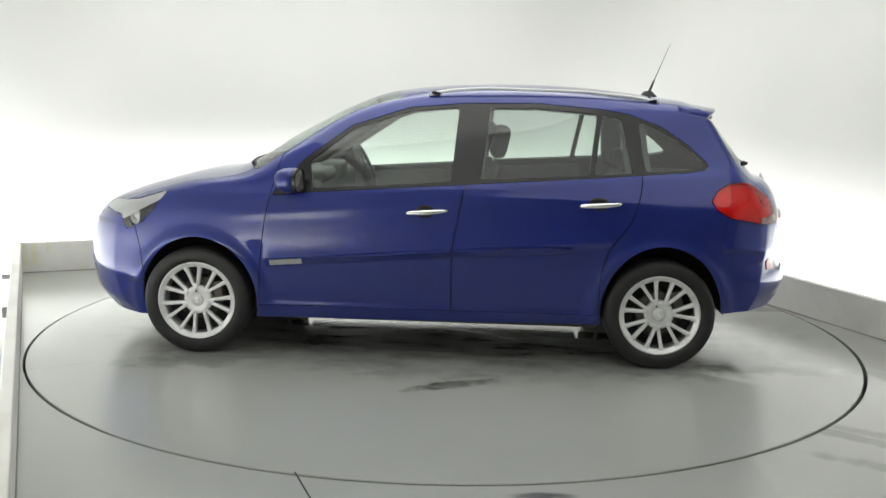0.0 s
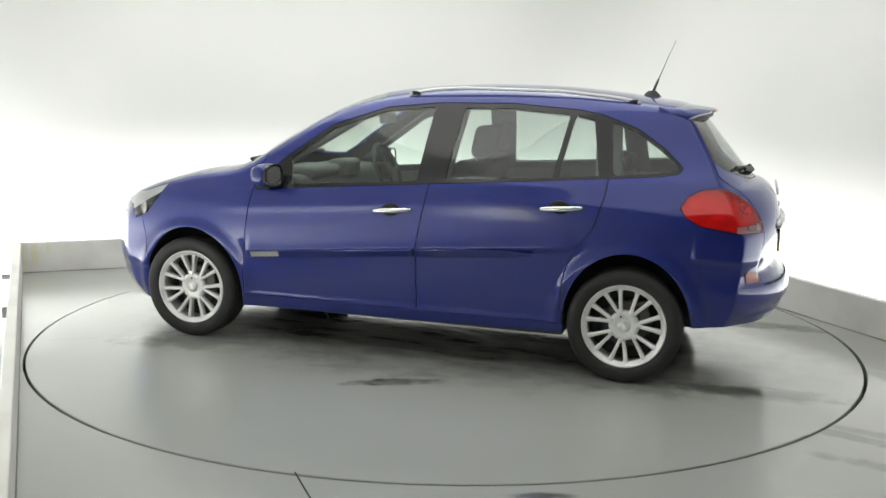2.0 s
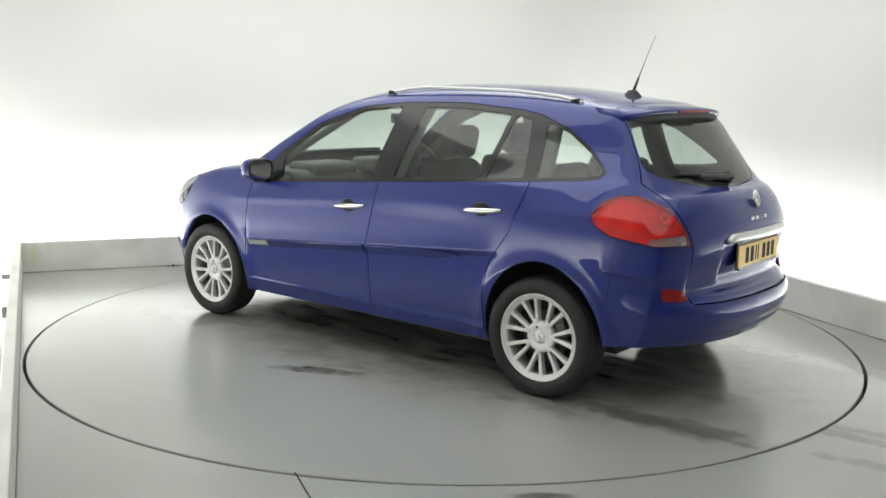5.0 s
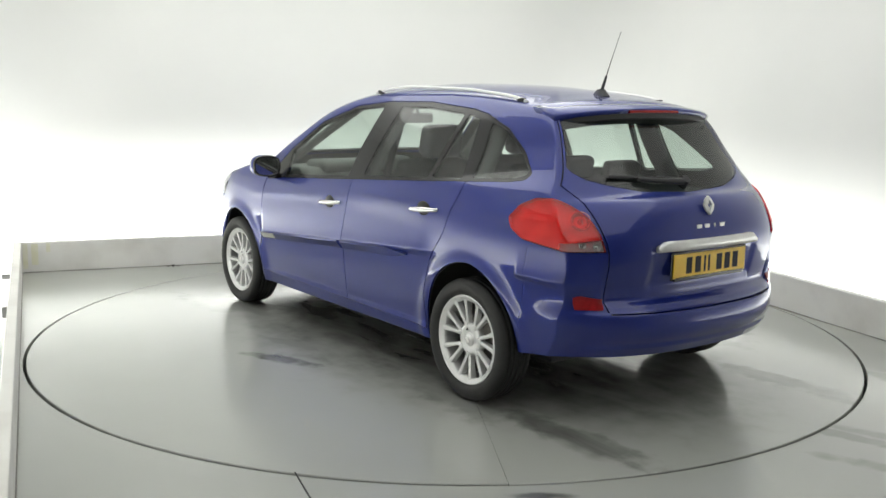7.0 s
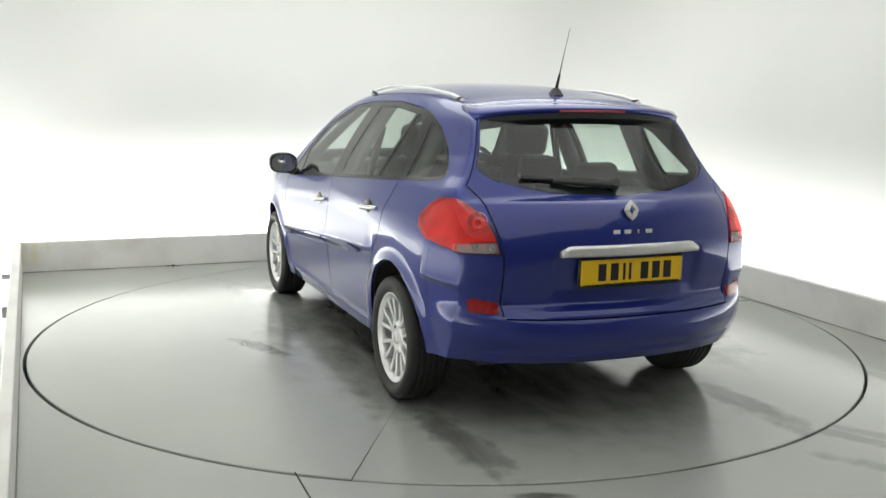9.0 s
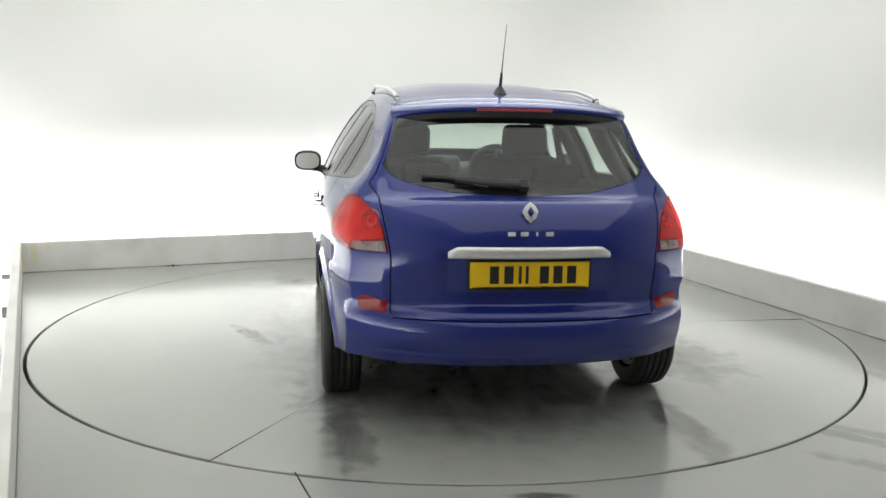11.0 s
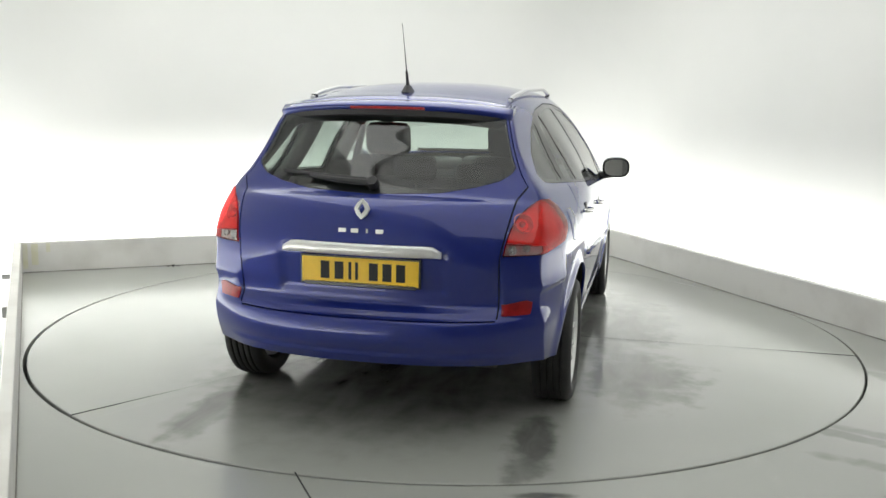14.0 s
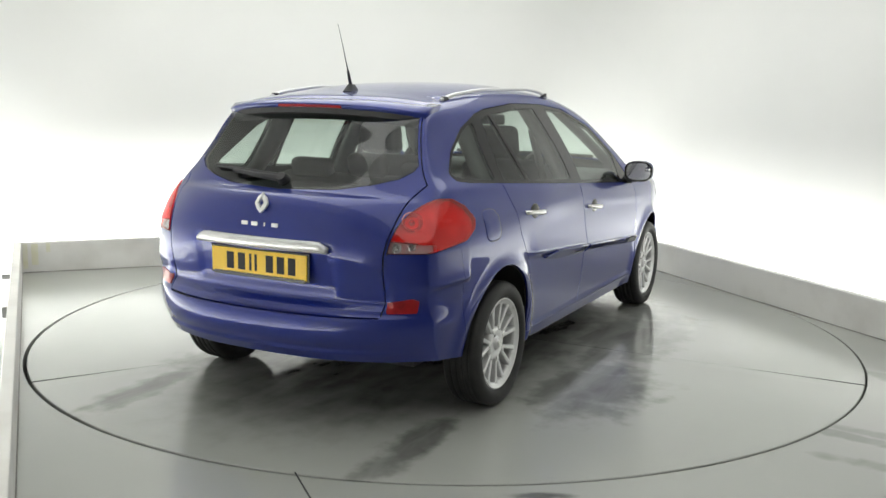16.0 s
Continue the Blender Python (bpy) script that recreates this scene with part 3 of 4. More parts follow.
FOG = rounded(((0.600, 0.545), (0.600, 0.592), (0.70, 0.612), (0.722, 0.60), (0.715, 0.548)), 0.008)


def carve():
    """Cut the half shell along all seams; returns points, normals, faces and the panel name of each face."""
    nu, nv = GRID.shape[:2]
    nor = normals_of(GRID)
    arc = np.concatenate([[0], np.cumsum(np.linalg.norm(np.diff(GRID[:, 0], axis=0), axis=1))])
    across = np.concatenate([np.arange(NT) / NT, 1 + np.arange(NS) / NS])
    V = np.concatenate([GRID, nor, np.repeat(arc[:, None, None], nv, 1), np.repeat(across[None, :, None], nu, 0)], 2).reshape(-1, 8).tolist()
    F = [(i * nv + k, i * nv + k + 1, (i + 1) * nv + k + 1, (i + 1) * nv + k) for i in range(nu - 1) for k in range(nv - 1)]

    def arc_at(x, low=False):
        xs, zs = GRID[:, 0, 0], GRID[:, 0, 2]
        rows = [i for i in range(nu) if (zs[i] > 0.75)]
        return arc[min(rows, key=lambda i: abs(xs[i] - x))]

    screen0, screen1 = arc_at(1.10), arc_at(0.23)
    hood0 = arc_at(1.99)
    big = 9.0

    def on(cond, d):
        return np.where(cond, d, big)

    def arch(ax, rx, rz):
        return lambda p: on((p[:, 1] > 0.45) & (p[:, 2] < 0.9), (np.hypot((p[:, 0] - ax) / rx, (p[:, 2] - 0.30) / rz) - 1) * rx)

    rear = lambda p: (p[:, 0] < -1.35) & (p[:, 7] < 1.3)
    fields = {
        "arch_f": arch(AXLE - 0.01, 0.335, 0.368), "arch_r": arch(-AXLE - 0.005, 0.33, 0.385),
        "dlo": lambda p: on(p[:, 7] > 0.85, DLO(p[:, 0], p[:, 2])),
        "front_seam": lambda p: on(p[:, 7] > 0.8, np.where(p[:, 2] < 1.16, p[:, 0] - FRONT_SEAM(p[:, 2]), big)),
        "mid_seam": lambda p: p[:, 0] - MID_SEAM(p[:, 2]),
        "rear_seam": lambda p: p[:, 0] - REAR_SEAM(p[:, 2]),
        "sill": lambda p: 0.288 - p[:, 2],
        "tail": lambda p: on(p[:, 0] < -1.4, np.maximum(TAIL(p[:, 0], p[:, 2]), 0.60 + 0.035 * (p[:, 2] - 0.8) / 0.22 + 0.075 * np.clip((p[:, 2] - 0.8) / 0.22, 0, 1.1) ** 4 - p[:, 1])),
        "tail_clear": lambda p: np.maximum(p[:, 2] - 0.858 + 0.1 * (p[:, 1] - 0.6), p[:, 0] + 1.815),
        "head": lambda p: on((p[:, 0] > 1.3) & (p[:, 1] > 0.2), np.maximum(HEAD(p[:, 0], p[:, 2]), 0.44 - p[:, 1])),
        "head_up": lambda p: on((p[:, 0] > 1.3) & (p[:, 7] > 0.3), p[:, 2] - 0.735 - 0.52 * (1.74 - p[:, 0])),
        "gate": lambda p: on(rear(p), np.maximum(GATE(p[:, 1], p[:, 2]), (p[:, 7] - 0.985) * 0.5)),
        "glass_r": lambda p: on(rear(p), np.maximum(REAR_GLASS(p[:, 1], p[:, 2]), (p[:, 7] - 0.955) * 0.5)),
        "fog": lambda p: on(p[:, 0] < -1.6, FOG(p[:, 1], p[:, 2])),
        "bumper_r": lambda p: np.maximum(p[:, 2] - 0.818, p[:, 0] + 1.64 + 0.1 * (p[:, 2] - 0.5)),
        "bumper_f": lambda p: np.maximum(p[:, 2] - 0.715, 1.60 - p[:, 0] + 0.2 * (p[:, 2] - 0.5)),
        "screen": lambda p: np.maximum(np.maximum(screen0 - p[:, 6], p[:, 6] - screen1), (p[:, 7] - 0.93) * 0.6),
        "hood": lambda p: np.maximum(np.maximum(hood0 - p[:, 6], p[:, 6] - screen0), (p[:, 7] - 0.90) * 0.7),
        "roof": lambda p: on(p[:, 6] > screen1 - 0.02, (p[:, 7] - 0.945) * 0.55),
    }
    for key, d in PANES.items():
        fields[key] = (lambda d: lambda p: on(p[:, 7] > 0.85, d(p[:, 0], p[:, 2])))(d)
    gaps = {"dlo": 0.0015, "front_seam": 0.0026, "mid_seam": 0.0026, "rear_seam": 0.0026, "tail": 0.002, "head": 0.002, "gate": 0.0032,
            "glass_r": 0.0015, "bumper_r": 0.0007, "bumper_f": 0.002, "screen": 0.0015, "hood": 0.003, "sill": 0.0016, "roof": 0.0012}

    def cut(V, F, d):
        d = np.where(np.abs(d) < 2e-5, 2e-5, d)
        neg = (d < 0).tolist()
        made, out = {}, []
        for f in F:
            s = neg[f[0]]
            if all(neg[v] == s for v in f):
                out.append(f)
                continue
            a, b = [], []
            n = len(f)
            for k in range(n):
                v, w = f[k], f[(k + 1) % n]
                (a if neg[v] else b).append(v)
                if neg[v] != neg[w]:
                    key = (v, w) if v < w else (w, v)
                    if key not in made:
                        if abs(d[v]) > 8 or abs(d[w]) > 8:
                            t = 0.5
                        else:
                            t = d[v] / (d[v] - d[w])
                        V.append([p + (q - p) * t for p, q in zip(V[v], V[w])])
                        made[key] = len(V) - 1
                    a.append(made[key])
                    b.append(made[key])
            if len(a) > 2:
                out.append(tuple(a))
            if len(b) > 2:
                out.append(tuple(b))
        return out

    for key, field in fields.items():
        for g in ((-gaps[key], gaps[key]) if key in gaps else (0.0,)):
            F = cut(V, F, field(np.array(V)) + g)
    A = np.array(V)
    C = np.array([A[list(f)].mean(0) for f in F])
    D = {key: field(C) for key, field in fields.items()}
    names = []
    for i in range(len(F)):
        d = {key: D[key][i] for key in D}
        x, y, z = C[i][:3]
        gap = [key for key in gaps if abs(d[key]) < gaps[key]]
        if d["arch_f"] < 0 or d["arch_r"] < 0:
            name = ""
        elif any(d[key] < 0 for key in PANES):
            name = [key for key in PANES if d[key] < 0][0]
        elif d["dlo"] < -gaps["dlo"]:
            name = "window_surround"
        elif "dlo" in gap:
            name = "gap"
        elif d["tail"] < 0:
            name = "gap" if "tail" in gap else "tail_clear" if d["tail_clear"] < 0 else "tail_red"
        elif "tail" in gap:
            name = "gap"
        elif d["head"] < 0:
            name = "gap" if "head" in gap else "headlight"
        elif d["glass_r"] < 0:
            name = "gap" if "glass_r" in gap else "rear_window"
        elif d["gate"] < 0.0032:
            name = "gap" if "gate" in gap or "glass_r" in gap else "tailgate"
        elif d["fog"] < 0:
            name = "rear_reflector"
        elif d["bumper_r"] < 0.0007:
            name = "gap" if "bumper_r" in gap else "rear_bumper"
        elif d["screen"] < 0:
            name = "gap" if "screen" in gap else "windscreen"
        elif d["hood"] < 0.003:
            name = "gap" if "hood" in gap else "bonnet"
        elif d["bumper_f"] < 0.002:
            name = "gap" if "bumper_f" in gap else "front_bumper"
        elif C[i][7] < 0.945 and x < 0.3 and x > -1.6 and z > 1.3:
            name = "gap" if "roof" in gap else "roof"
        elif C[i][7] < 1 and x < -1.5 and z < 0.6:
            name = "rear_bumper"
        elif d["dlo"] > 0.0015 and z < 1.13 and x < 0.95 and C[i][7] > 0.9 and -1.2 < x and d["rear_seam"] > -0.0026 and d["front_seam"] < 0.0026:
            if z < 0.288:
                name = "gap" if "sill" in gap else "sill"
            elif "front_seam" in gap or "mid_seam" in gap or "rear_seam" in gap or "sill" in gap:
                name = "gap"
            else:
                name = "front_door" if d["mid_seam"] > 0 else "rear_door"
        elif x > 0.5 and z < 1.1:
            name = "gap" if "front_seam" in gap else "front_wing"
        elif x < -0.9 and z < 0.99 + 0.06 * (-x - 0.9):
            name = "rear_wing"
        else:
            name = "roof_side"
        names.append(name)
    return A, F, names


def panel(name, A, F, mat, parent, sides=(1,), label="", lift=0.0, rim=0.012, only_rim=False):
    """One mesh out of the cut faces, on one or both sides, with its edges turned inward."""
    verts, nors, faces = [], [], []
    for sgn in sides:
        index = {}
        flip = np.array([1, sgn, 1.0])
        base = []
        for f in F:
            row = []
            for v in f:
                if v not in index:
                    index[v] = len(verts)
                    verts.append((A[v][:3] + lift * A[v][3:6]) * flip)
                    nors.append(A[v][3:6] * flip)
                row.append(index[v])
            a, b, c = (np.array(verts[row[k]]) for k in (0, 1, 2))
            up = np.cross(b - a, c - a) @ np.array(nors[row[0]])
            base.append(row if up > 0 else row[::-1])
        if not only_rim:
            faces += base
        if rim:
            count = {}
            for row in base:
                for k in range(len(row)):
                    key = (row[k], row[(k + 1) % len(row)])
                    count[tuple(sorted(key))] = None if tuple(sorted(key)) in count else key
            for key in [k for k in count.values() if k]:
                if len(sides) == 2 and abs(verts[key[0]][1]) < 1e-5 and abs(verts[key[1]][1]) < 1e-5:
                    continue
                p, q = np.array(verts[key[0]]), np.array(verts[key[1]])
                n = np.array(nors[key[0]])
                o = np.cross(q - p, n)
                o /= max(np.linalg.norm(o), 1e-9)
                k = len(verts)
                verts += [p, q, q - n * rim, p - n * rim]
                nors += [o] * 4
                faces.append((k + 1, k, k + 3, k + 2))
    me = bpy.data.meshes.new(name)
    me.from_pydata([tuple(v) for v in verts], [], faces)
    me.materials.append(mat)
    me.polygons.foreach_set("use_smooth", [True] * len(me.polygons))
    n = np.array(nors, float)
    n /= np.maximum(np.linalg.norm(n, axis=1, keepdims=True), 1e-9)
    me.normals_split_custom_set_from_vertices([tuple(v) for v in n])
    ob = new(name, me)
    ob.parent = parent
    return tagged(ob, label)


def car_body():
    A, F, names = carve()
    groups = {}
    for f, n in zip(F, names):
        groups.setdefault(n, []).append(f)
    made = {}
    both = (1, -1)
    for name, mat, label in (("roof", PAINT, "dark blue metallic roof panel"), ("bonnet", PAINT, ""), ("front_bumper", PAINT, ""), ("rear_bumper", PAINT, "deep dark blue rear bumper"),
                             ("tailgate", PAINT, ""), ("windscreen", GLASS, "clear raked windscreen")):
        made[name] = panel(name, A, groups.get(name, []), mat, CAR, both, label, rim=0 if mat == GLASS else 0.012)
    panel("rear_window", A, groups["rear_window"], DARK_GLASS, made["tailgate"], both, "tinted rear window in black surround", rim=0)
    for sgn in (1, -1):
        for name, mat in (("front_wing", PAINT), ("front_door", PAINT), ("rear_door", PAINT), ("rear_wing", PAINT), ("roof_side", PAINT), ("sill", PAINT), ("window_surround", GLOSS)):
            made[name, sgn] = panel(name, A, groups.get(name, []), mat, CAR, (sgn,), "gloss black window surround" if mat == GLOSS else "", rim=0.02 if mat == GLOSS else 0.012, lift=-0.002 if mat == GLOSS else 0)
        for name, mat, host in (("front_pane", GLASS, "front_door"), ("rear_pane", DARK_GLASS, "rear_door"), ("corner_pane", DARK_GLASS, "rear_door"), ("quarter_pane", DARK_GLASS, "rear_wing")):
            panel("side_window", A, groups[name], mat, made[host, sgn], (sgn,), "tinted side window", rim=0, lift=-0.004)
        lamp = panel("tail_light", A, groups["tail_red"], RED_LENS, CAR, (sgn,), "glossy red wraparound tail light", lift=0.006, rim=0.0)
        panel("reversing_lens", A, groups["tail_clear"], LENS, lamp, (sgn,), "clear reversing lens", lift=0.006, rim=0.0)
        panel("lamp_back", A, groups["tail_red"], LAMP_BACK, lamp, (sgn,), "pinkish red reflector shell", lift=-0.016, rim=0)
        panel("lamp_back", A, groups["tail_clear"], HOUSING, lamp, (sgn,), "pale grey reflector shell", lift=-0.02, rim=0)
        panel("lamp_edge", A, groups["tail_red"] + groups["tail_clear"], RED, lamp, (sgn,), "deep red lens edge", lift=0.006, rim=0.026, only_rim=True)
        V = np.array([A[v] for f in groups["tail_red"] + groups["tail_clear"] for v in f])
        for ty, tz, r, name, mat in ((0.675, 0.935, 0.046, "bulb_bowl", BOWL), (0.635, 0.834, 0.021, "bulb_bowl", BRIGHT), (0.685, 0.834, 0.019, "bulb_bowl", BRIGHT)):
            p = V[np.argmin(np.hypot(V[:, 1] - ty, V[:, 2] - tz))]
            flip = Vector((1, sgn, 1))
            n = Vector(p[3:6]) * flip
            bm = bmesh.new()
            lathe(bm, [(r, 0.010), (r * 0.93, 0.012), (r * 0.86, 0.009), (r * 0.72, -0.003), (r * 0.45, -0.009), (r * 0.30, -0.006), (r * 0.24, 0.006), (r * 0.02, 0.009)], 24)
            part(name, bm, mat, lamp, "", True, Matrix.Translation(Vector(p[:3]) * flip - n * 0.012) @ n.to_track_quat("Y", "Z").to_matrix().to_4x4())
        # thin divider above the reversing lens
        rows = []
        bm = bmesh.new()
        for k in range(13):
            ty = 0.612 + 0.10 * k / 12
            tz = 0.860 - 0.1 * (ty - 0.6)
            p = V[np.argmin(np.hypot(V[:, 1] - ty, V[:, 2] - tz))]
            rows.append(tuple((p[:3] + 0.004 * p[3:6]) * np.array([1, sgn, 1.0])))
        tube(bm, rows, 0.0032, 6)
        part("lens_divider", bm, DEEP_RED, lamp)
        panel("rear_reflector", A, groups["rear_reflector"], DEEP_RED, made["rear_bumper"], (sgn,), "red rear reflector", lift=0.004, rim=0.02)
        lamp = panel("headlight", A, groups["headlight"], LENS, CAR, (sgn,), "clear swept-back headlight", lift=0.004, rim=0.02)
        bm = bmesh.new()
        r = 0.054
        lathe(bm, [(r, 0.0), (r * 0.94, 0.006), (r * 0.86, 0.004), (r * 0.7, -0.012), (r * 0.45, -0.004), (r * 0.3, 0.004), (0.02 * r, 0.008)], 28)
        part("reflector_bowl", bm, BRIGHT, lamp, "bright round reflector bowl", True, pose(1.655, sgn * (float(side_y(1.655, 0.768)) - 0.03), 0.768, 0, 0, -42 if sgn > 0 else -138))
        # a white panel in the upper half paints the lens reflection
        upper = [f for f in groups["headlight"] if np.mean([A[v][2] for v in f]) > 0.735 + 0.52 * (1.74 - np.mean([A[v][0] for v in f]))]
        low = set(groups["headlight"]) - set(upper)
        panel("headlight_sheen", A, upper, HOUSING, lamp, (sgn,), "white panel painting the reflection in the upper headlight", lift=-0.006, rim=0)
        panel("lamp_housing", A, sorted(low), GLOSS, lamp, (sgn,), "dark lamp housing", lift=-0.05, rim=0)
    # inner skin behind the panels
    skin = [f for n, fs in groups.items() for f in fs if n and "pane" not in n and n not in ("headlight", "rear_window", "windscreen")]
    panel("inner_skin", A, skin, LINER, CAR, both, "dark inner skin and pillar trim", lift=-0.022, rim=0)
    return made


BODY = car_body()


def wheel():
    """One wheel on its own axis, its outer face towards +y."""
    hub = empty("wheel")
    bm = bmesh.new()
    prof = [(0.214, 0.070), (0.2225, 0.080), (0.229, 0.087), (0.245, 0.094), (0.265, 0.094), (0.284, 0.088), (0.296, 0.076), (0.299, 0.066)]
    for c in (0.045, 0.015, -0.015, -0.045):
        prof += [(0.301, c + 0.009), (0.300, c + 0.0045), (0.292, c + 0.004), (0.292, c - 0.004), (0.300, c - 0.0045), (0.301, c - 0.009)]
    prof += [(0.299, -0.066), (0.296, -0.076), (0.284, -0.088), (0.245, -0.094), (0.215, -0.08)]
    lathe(bm, prof, 72)
    bmesh.ops.recalc_face_normals(bm, faces=bm.faces)
    part("tyre", bm, RUBBER, hub, "black road tyre", True)
    bm = bmesh.new()
    lathe(bm, [(0.190, 0.045), (0.1905, 0.062), (0.194, 0.068), (0.206, 0.071), (0.210, 0.077), (0.216, 0.081), (0.2205, 0.079), (0.222, 0.072), (0.216, 0.064), (0.209, 0.03), (0.2, -0.07), (0.190, -0.07), (0.192, 0.03)], 72, close=True)
    bmesh.ops.recalc_face_normals(bm, faces=bm.faces)
    part("rim", bm, ALLOY, hub, "silver alloy rim", True)
    bm = bmesh.new()
    lathe(bm, [(0.0005, 0.066), (0.026, 0.066), (0.030, 0.063), (0.032, 0.055), (0.036, 0.052), (0.044, 0.055), (0.060, 0.058), (0.072, 0.057), (0.080, 0.050), (0.080, 0.02), (0.06, -0.02)], 56)
    cap = part("hub_cap", bm, ALLOY, hub, "", True)
    # one dark valve of the cap and seven raised pads where the spoke pairs join
    bm = bmesh.new()
    box(bm, (0.010, 0.004, 0.010), (0, 0.0585, 0.050), 0.002)
    part("cap_key", bm, BLACK, cap)
    for k in range(7):
        bm = bmesh.new()
        box(bm, (0.030, 0.012, 0.026), (0.078, 0.056, 0), 0.005, pose(0, 0, 0, 0, -90 + 360 / 7 * k, 0), 3)
        part("spoke_root", bm, ALLOY, cap, "", True)
    bm = bmesh.new()
    box(bm, (0.016, 0.003, 0.03), (0, 0.0705, 0), 0.001, pose(0, 0, 0, 0, 12, 0))
    part("emblem", bm, BADGE, hub)
    spoke = bmesh.new()
    rows = []
    for r, w, y0, y1 in ((0.06, 0.0098, 0.025, 0.054), (0.095, 0.009, 0.03, 0.059), (0.14, 0.0095, 0.032, 0.063), (0.176, 0.0105, 0.032, 0.067), (0.188, 0.013, 0.036, 0.069), (0.198, 0.020, 0.04, 0.070)):
        rows.append([spoke.verts.new(p) for p in ((r, y0, -w), (r, y1 - 0.004, -w), (r, y1, -w * 0.5), (r, y1, w * 0.5), (r, y1 - 0.004, w), (r, y0, w))])
    for a, b in zip(rows, rows[1:]):
        for i in range(6):
            spoke.faces.new((a[i], a[(i + 1) % 6], b[(i + 1) % 6], b[i]))
    bmesh.ops.recalc_face_normals(spoke, faces=spoke.faces)
    first = None
    for k in range(7):
        for lean in (-1, 1):
            # each pair leaves the hub close together and spreads to the rim
            m = pose(0, 0, 0, 0, -90 + 360 / 7 * k + lean * 5.0, 0) @ pose(0.07, 0, 0) @ pose(0, 0, 0, 0, lean * 11.0, 0) @ pose(-0.07, 0, 0)
            if first is None:
                first = part("spoke", spoke, ALLOY, hub, m=m)
            else:
                ob = first.copy()
                scene.collection.objects.link(ob)
                ob.parent = hub
                ob.matrix_local = m
    bm = bmesh.new()
    lathe(bm, [(0.06, 0.004), (0.12, 0.004), (0.122, 0.0), (0.137, -0.008), (0.135, -0.012), (0.06, -0.012)], 48)
    part("brake_disc", bm, STEEL, hub, "grey steel brake disc", True)
    bm = bmesh.new()
    box(bm, (0.06, 0.07, 0.13), (-0.115, 0.0, 0.03), 0.012)
    part("brake_caliper", bm, STEEL, hub)
    bm = bmesh.new()
    lathe(bm, [(0.198, -0.03), (0.1, -0.03), (0.02, -0.04)], 32)
    part("back_plate", bm, BLACK, hub)
    return hub


def wheels():
    first = wheel()
    places = [(AXLE, 1, 7), (-AXLE, 1, 20), (AXLE, -1, 0), (-AXLE, -1, 33)]
    for k, (x, sgn, spin) in enumerate(places):
        m = pose(x, sgn * 0.775, 0.3005, 0, spin, 0) if sgn > 0 else pose(x, sgn * 0.775, 0.3005, 0, 0, 180) @ pose(0, 0, 0, 0, spin, 0)
        ob = first if k == 0 else copy_thing(first, m)
        ob.parent = CAR
        ob.matrix_local = m
        # arch lining
        bm = bmesh.new()
        rows = []
        for i in range(33):
            a = math.radians(180 * i / 32)
            px, pz = x + 0.352 * math.cos(a), 0.30 + (0.402 if x < 0 else 0.388) * math.sin(a)
            rows.append([bm.verts.new((px, sgn * (float(side_y(px, pz)) - 0.016), pz)), bm.verts.new((px, sgn * 0.56, pz)), bm.verts.new((px, sgn * 0.56, 0.26))])
        for p, q in zip(rows, rows[1:]):
            bm.faces.new((p[0], p[1], q[1], q[0]))
            bm.faces.new((p[1], p[2], q[2], q[1]))
        part("arch_lining", bm, BLACK, CAR, smooth=True)


wheels()


def underbody():
    bm = bmesh.new()
    box(bm, (3.1, 1.05, 0.08), (0.0, 0, 0.232), 0.02)
    box(bm, (1.92, 1.56, 0.07), (0.0, 0, 0.236), 0.02)
    box(bm, (0.4, 0.9, 0.08), (-1.78, 0, 0.42), 0.03)
    box(bm, (0.30, 1.2, 0.08), (1.68, 0, 0.27), 0.03)
    part("floor_pan", bm, LINER, CAR, "black underbody pan")
    bm = bmesh.new()
    tube(bm, [(-AXLE, -0.7, 0.28), (-AXLE, 0.7, 0.28)], 0.035)
    part("rear_axle", bm, LINER, CAR)


underbody()


def cushion(bm, size, m, bevel=0.05):
    return box(bm, size, (0, 0, 0), bevel, m, 4)


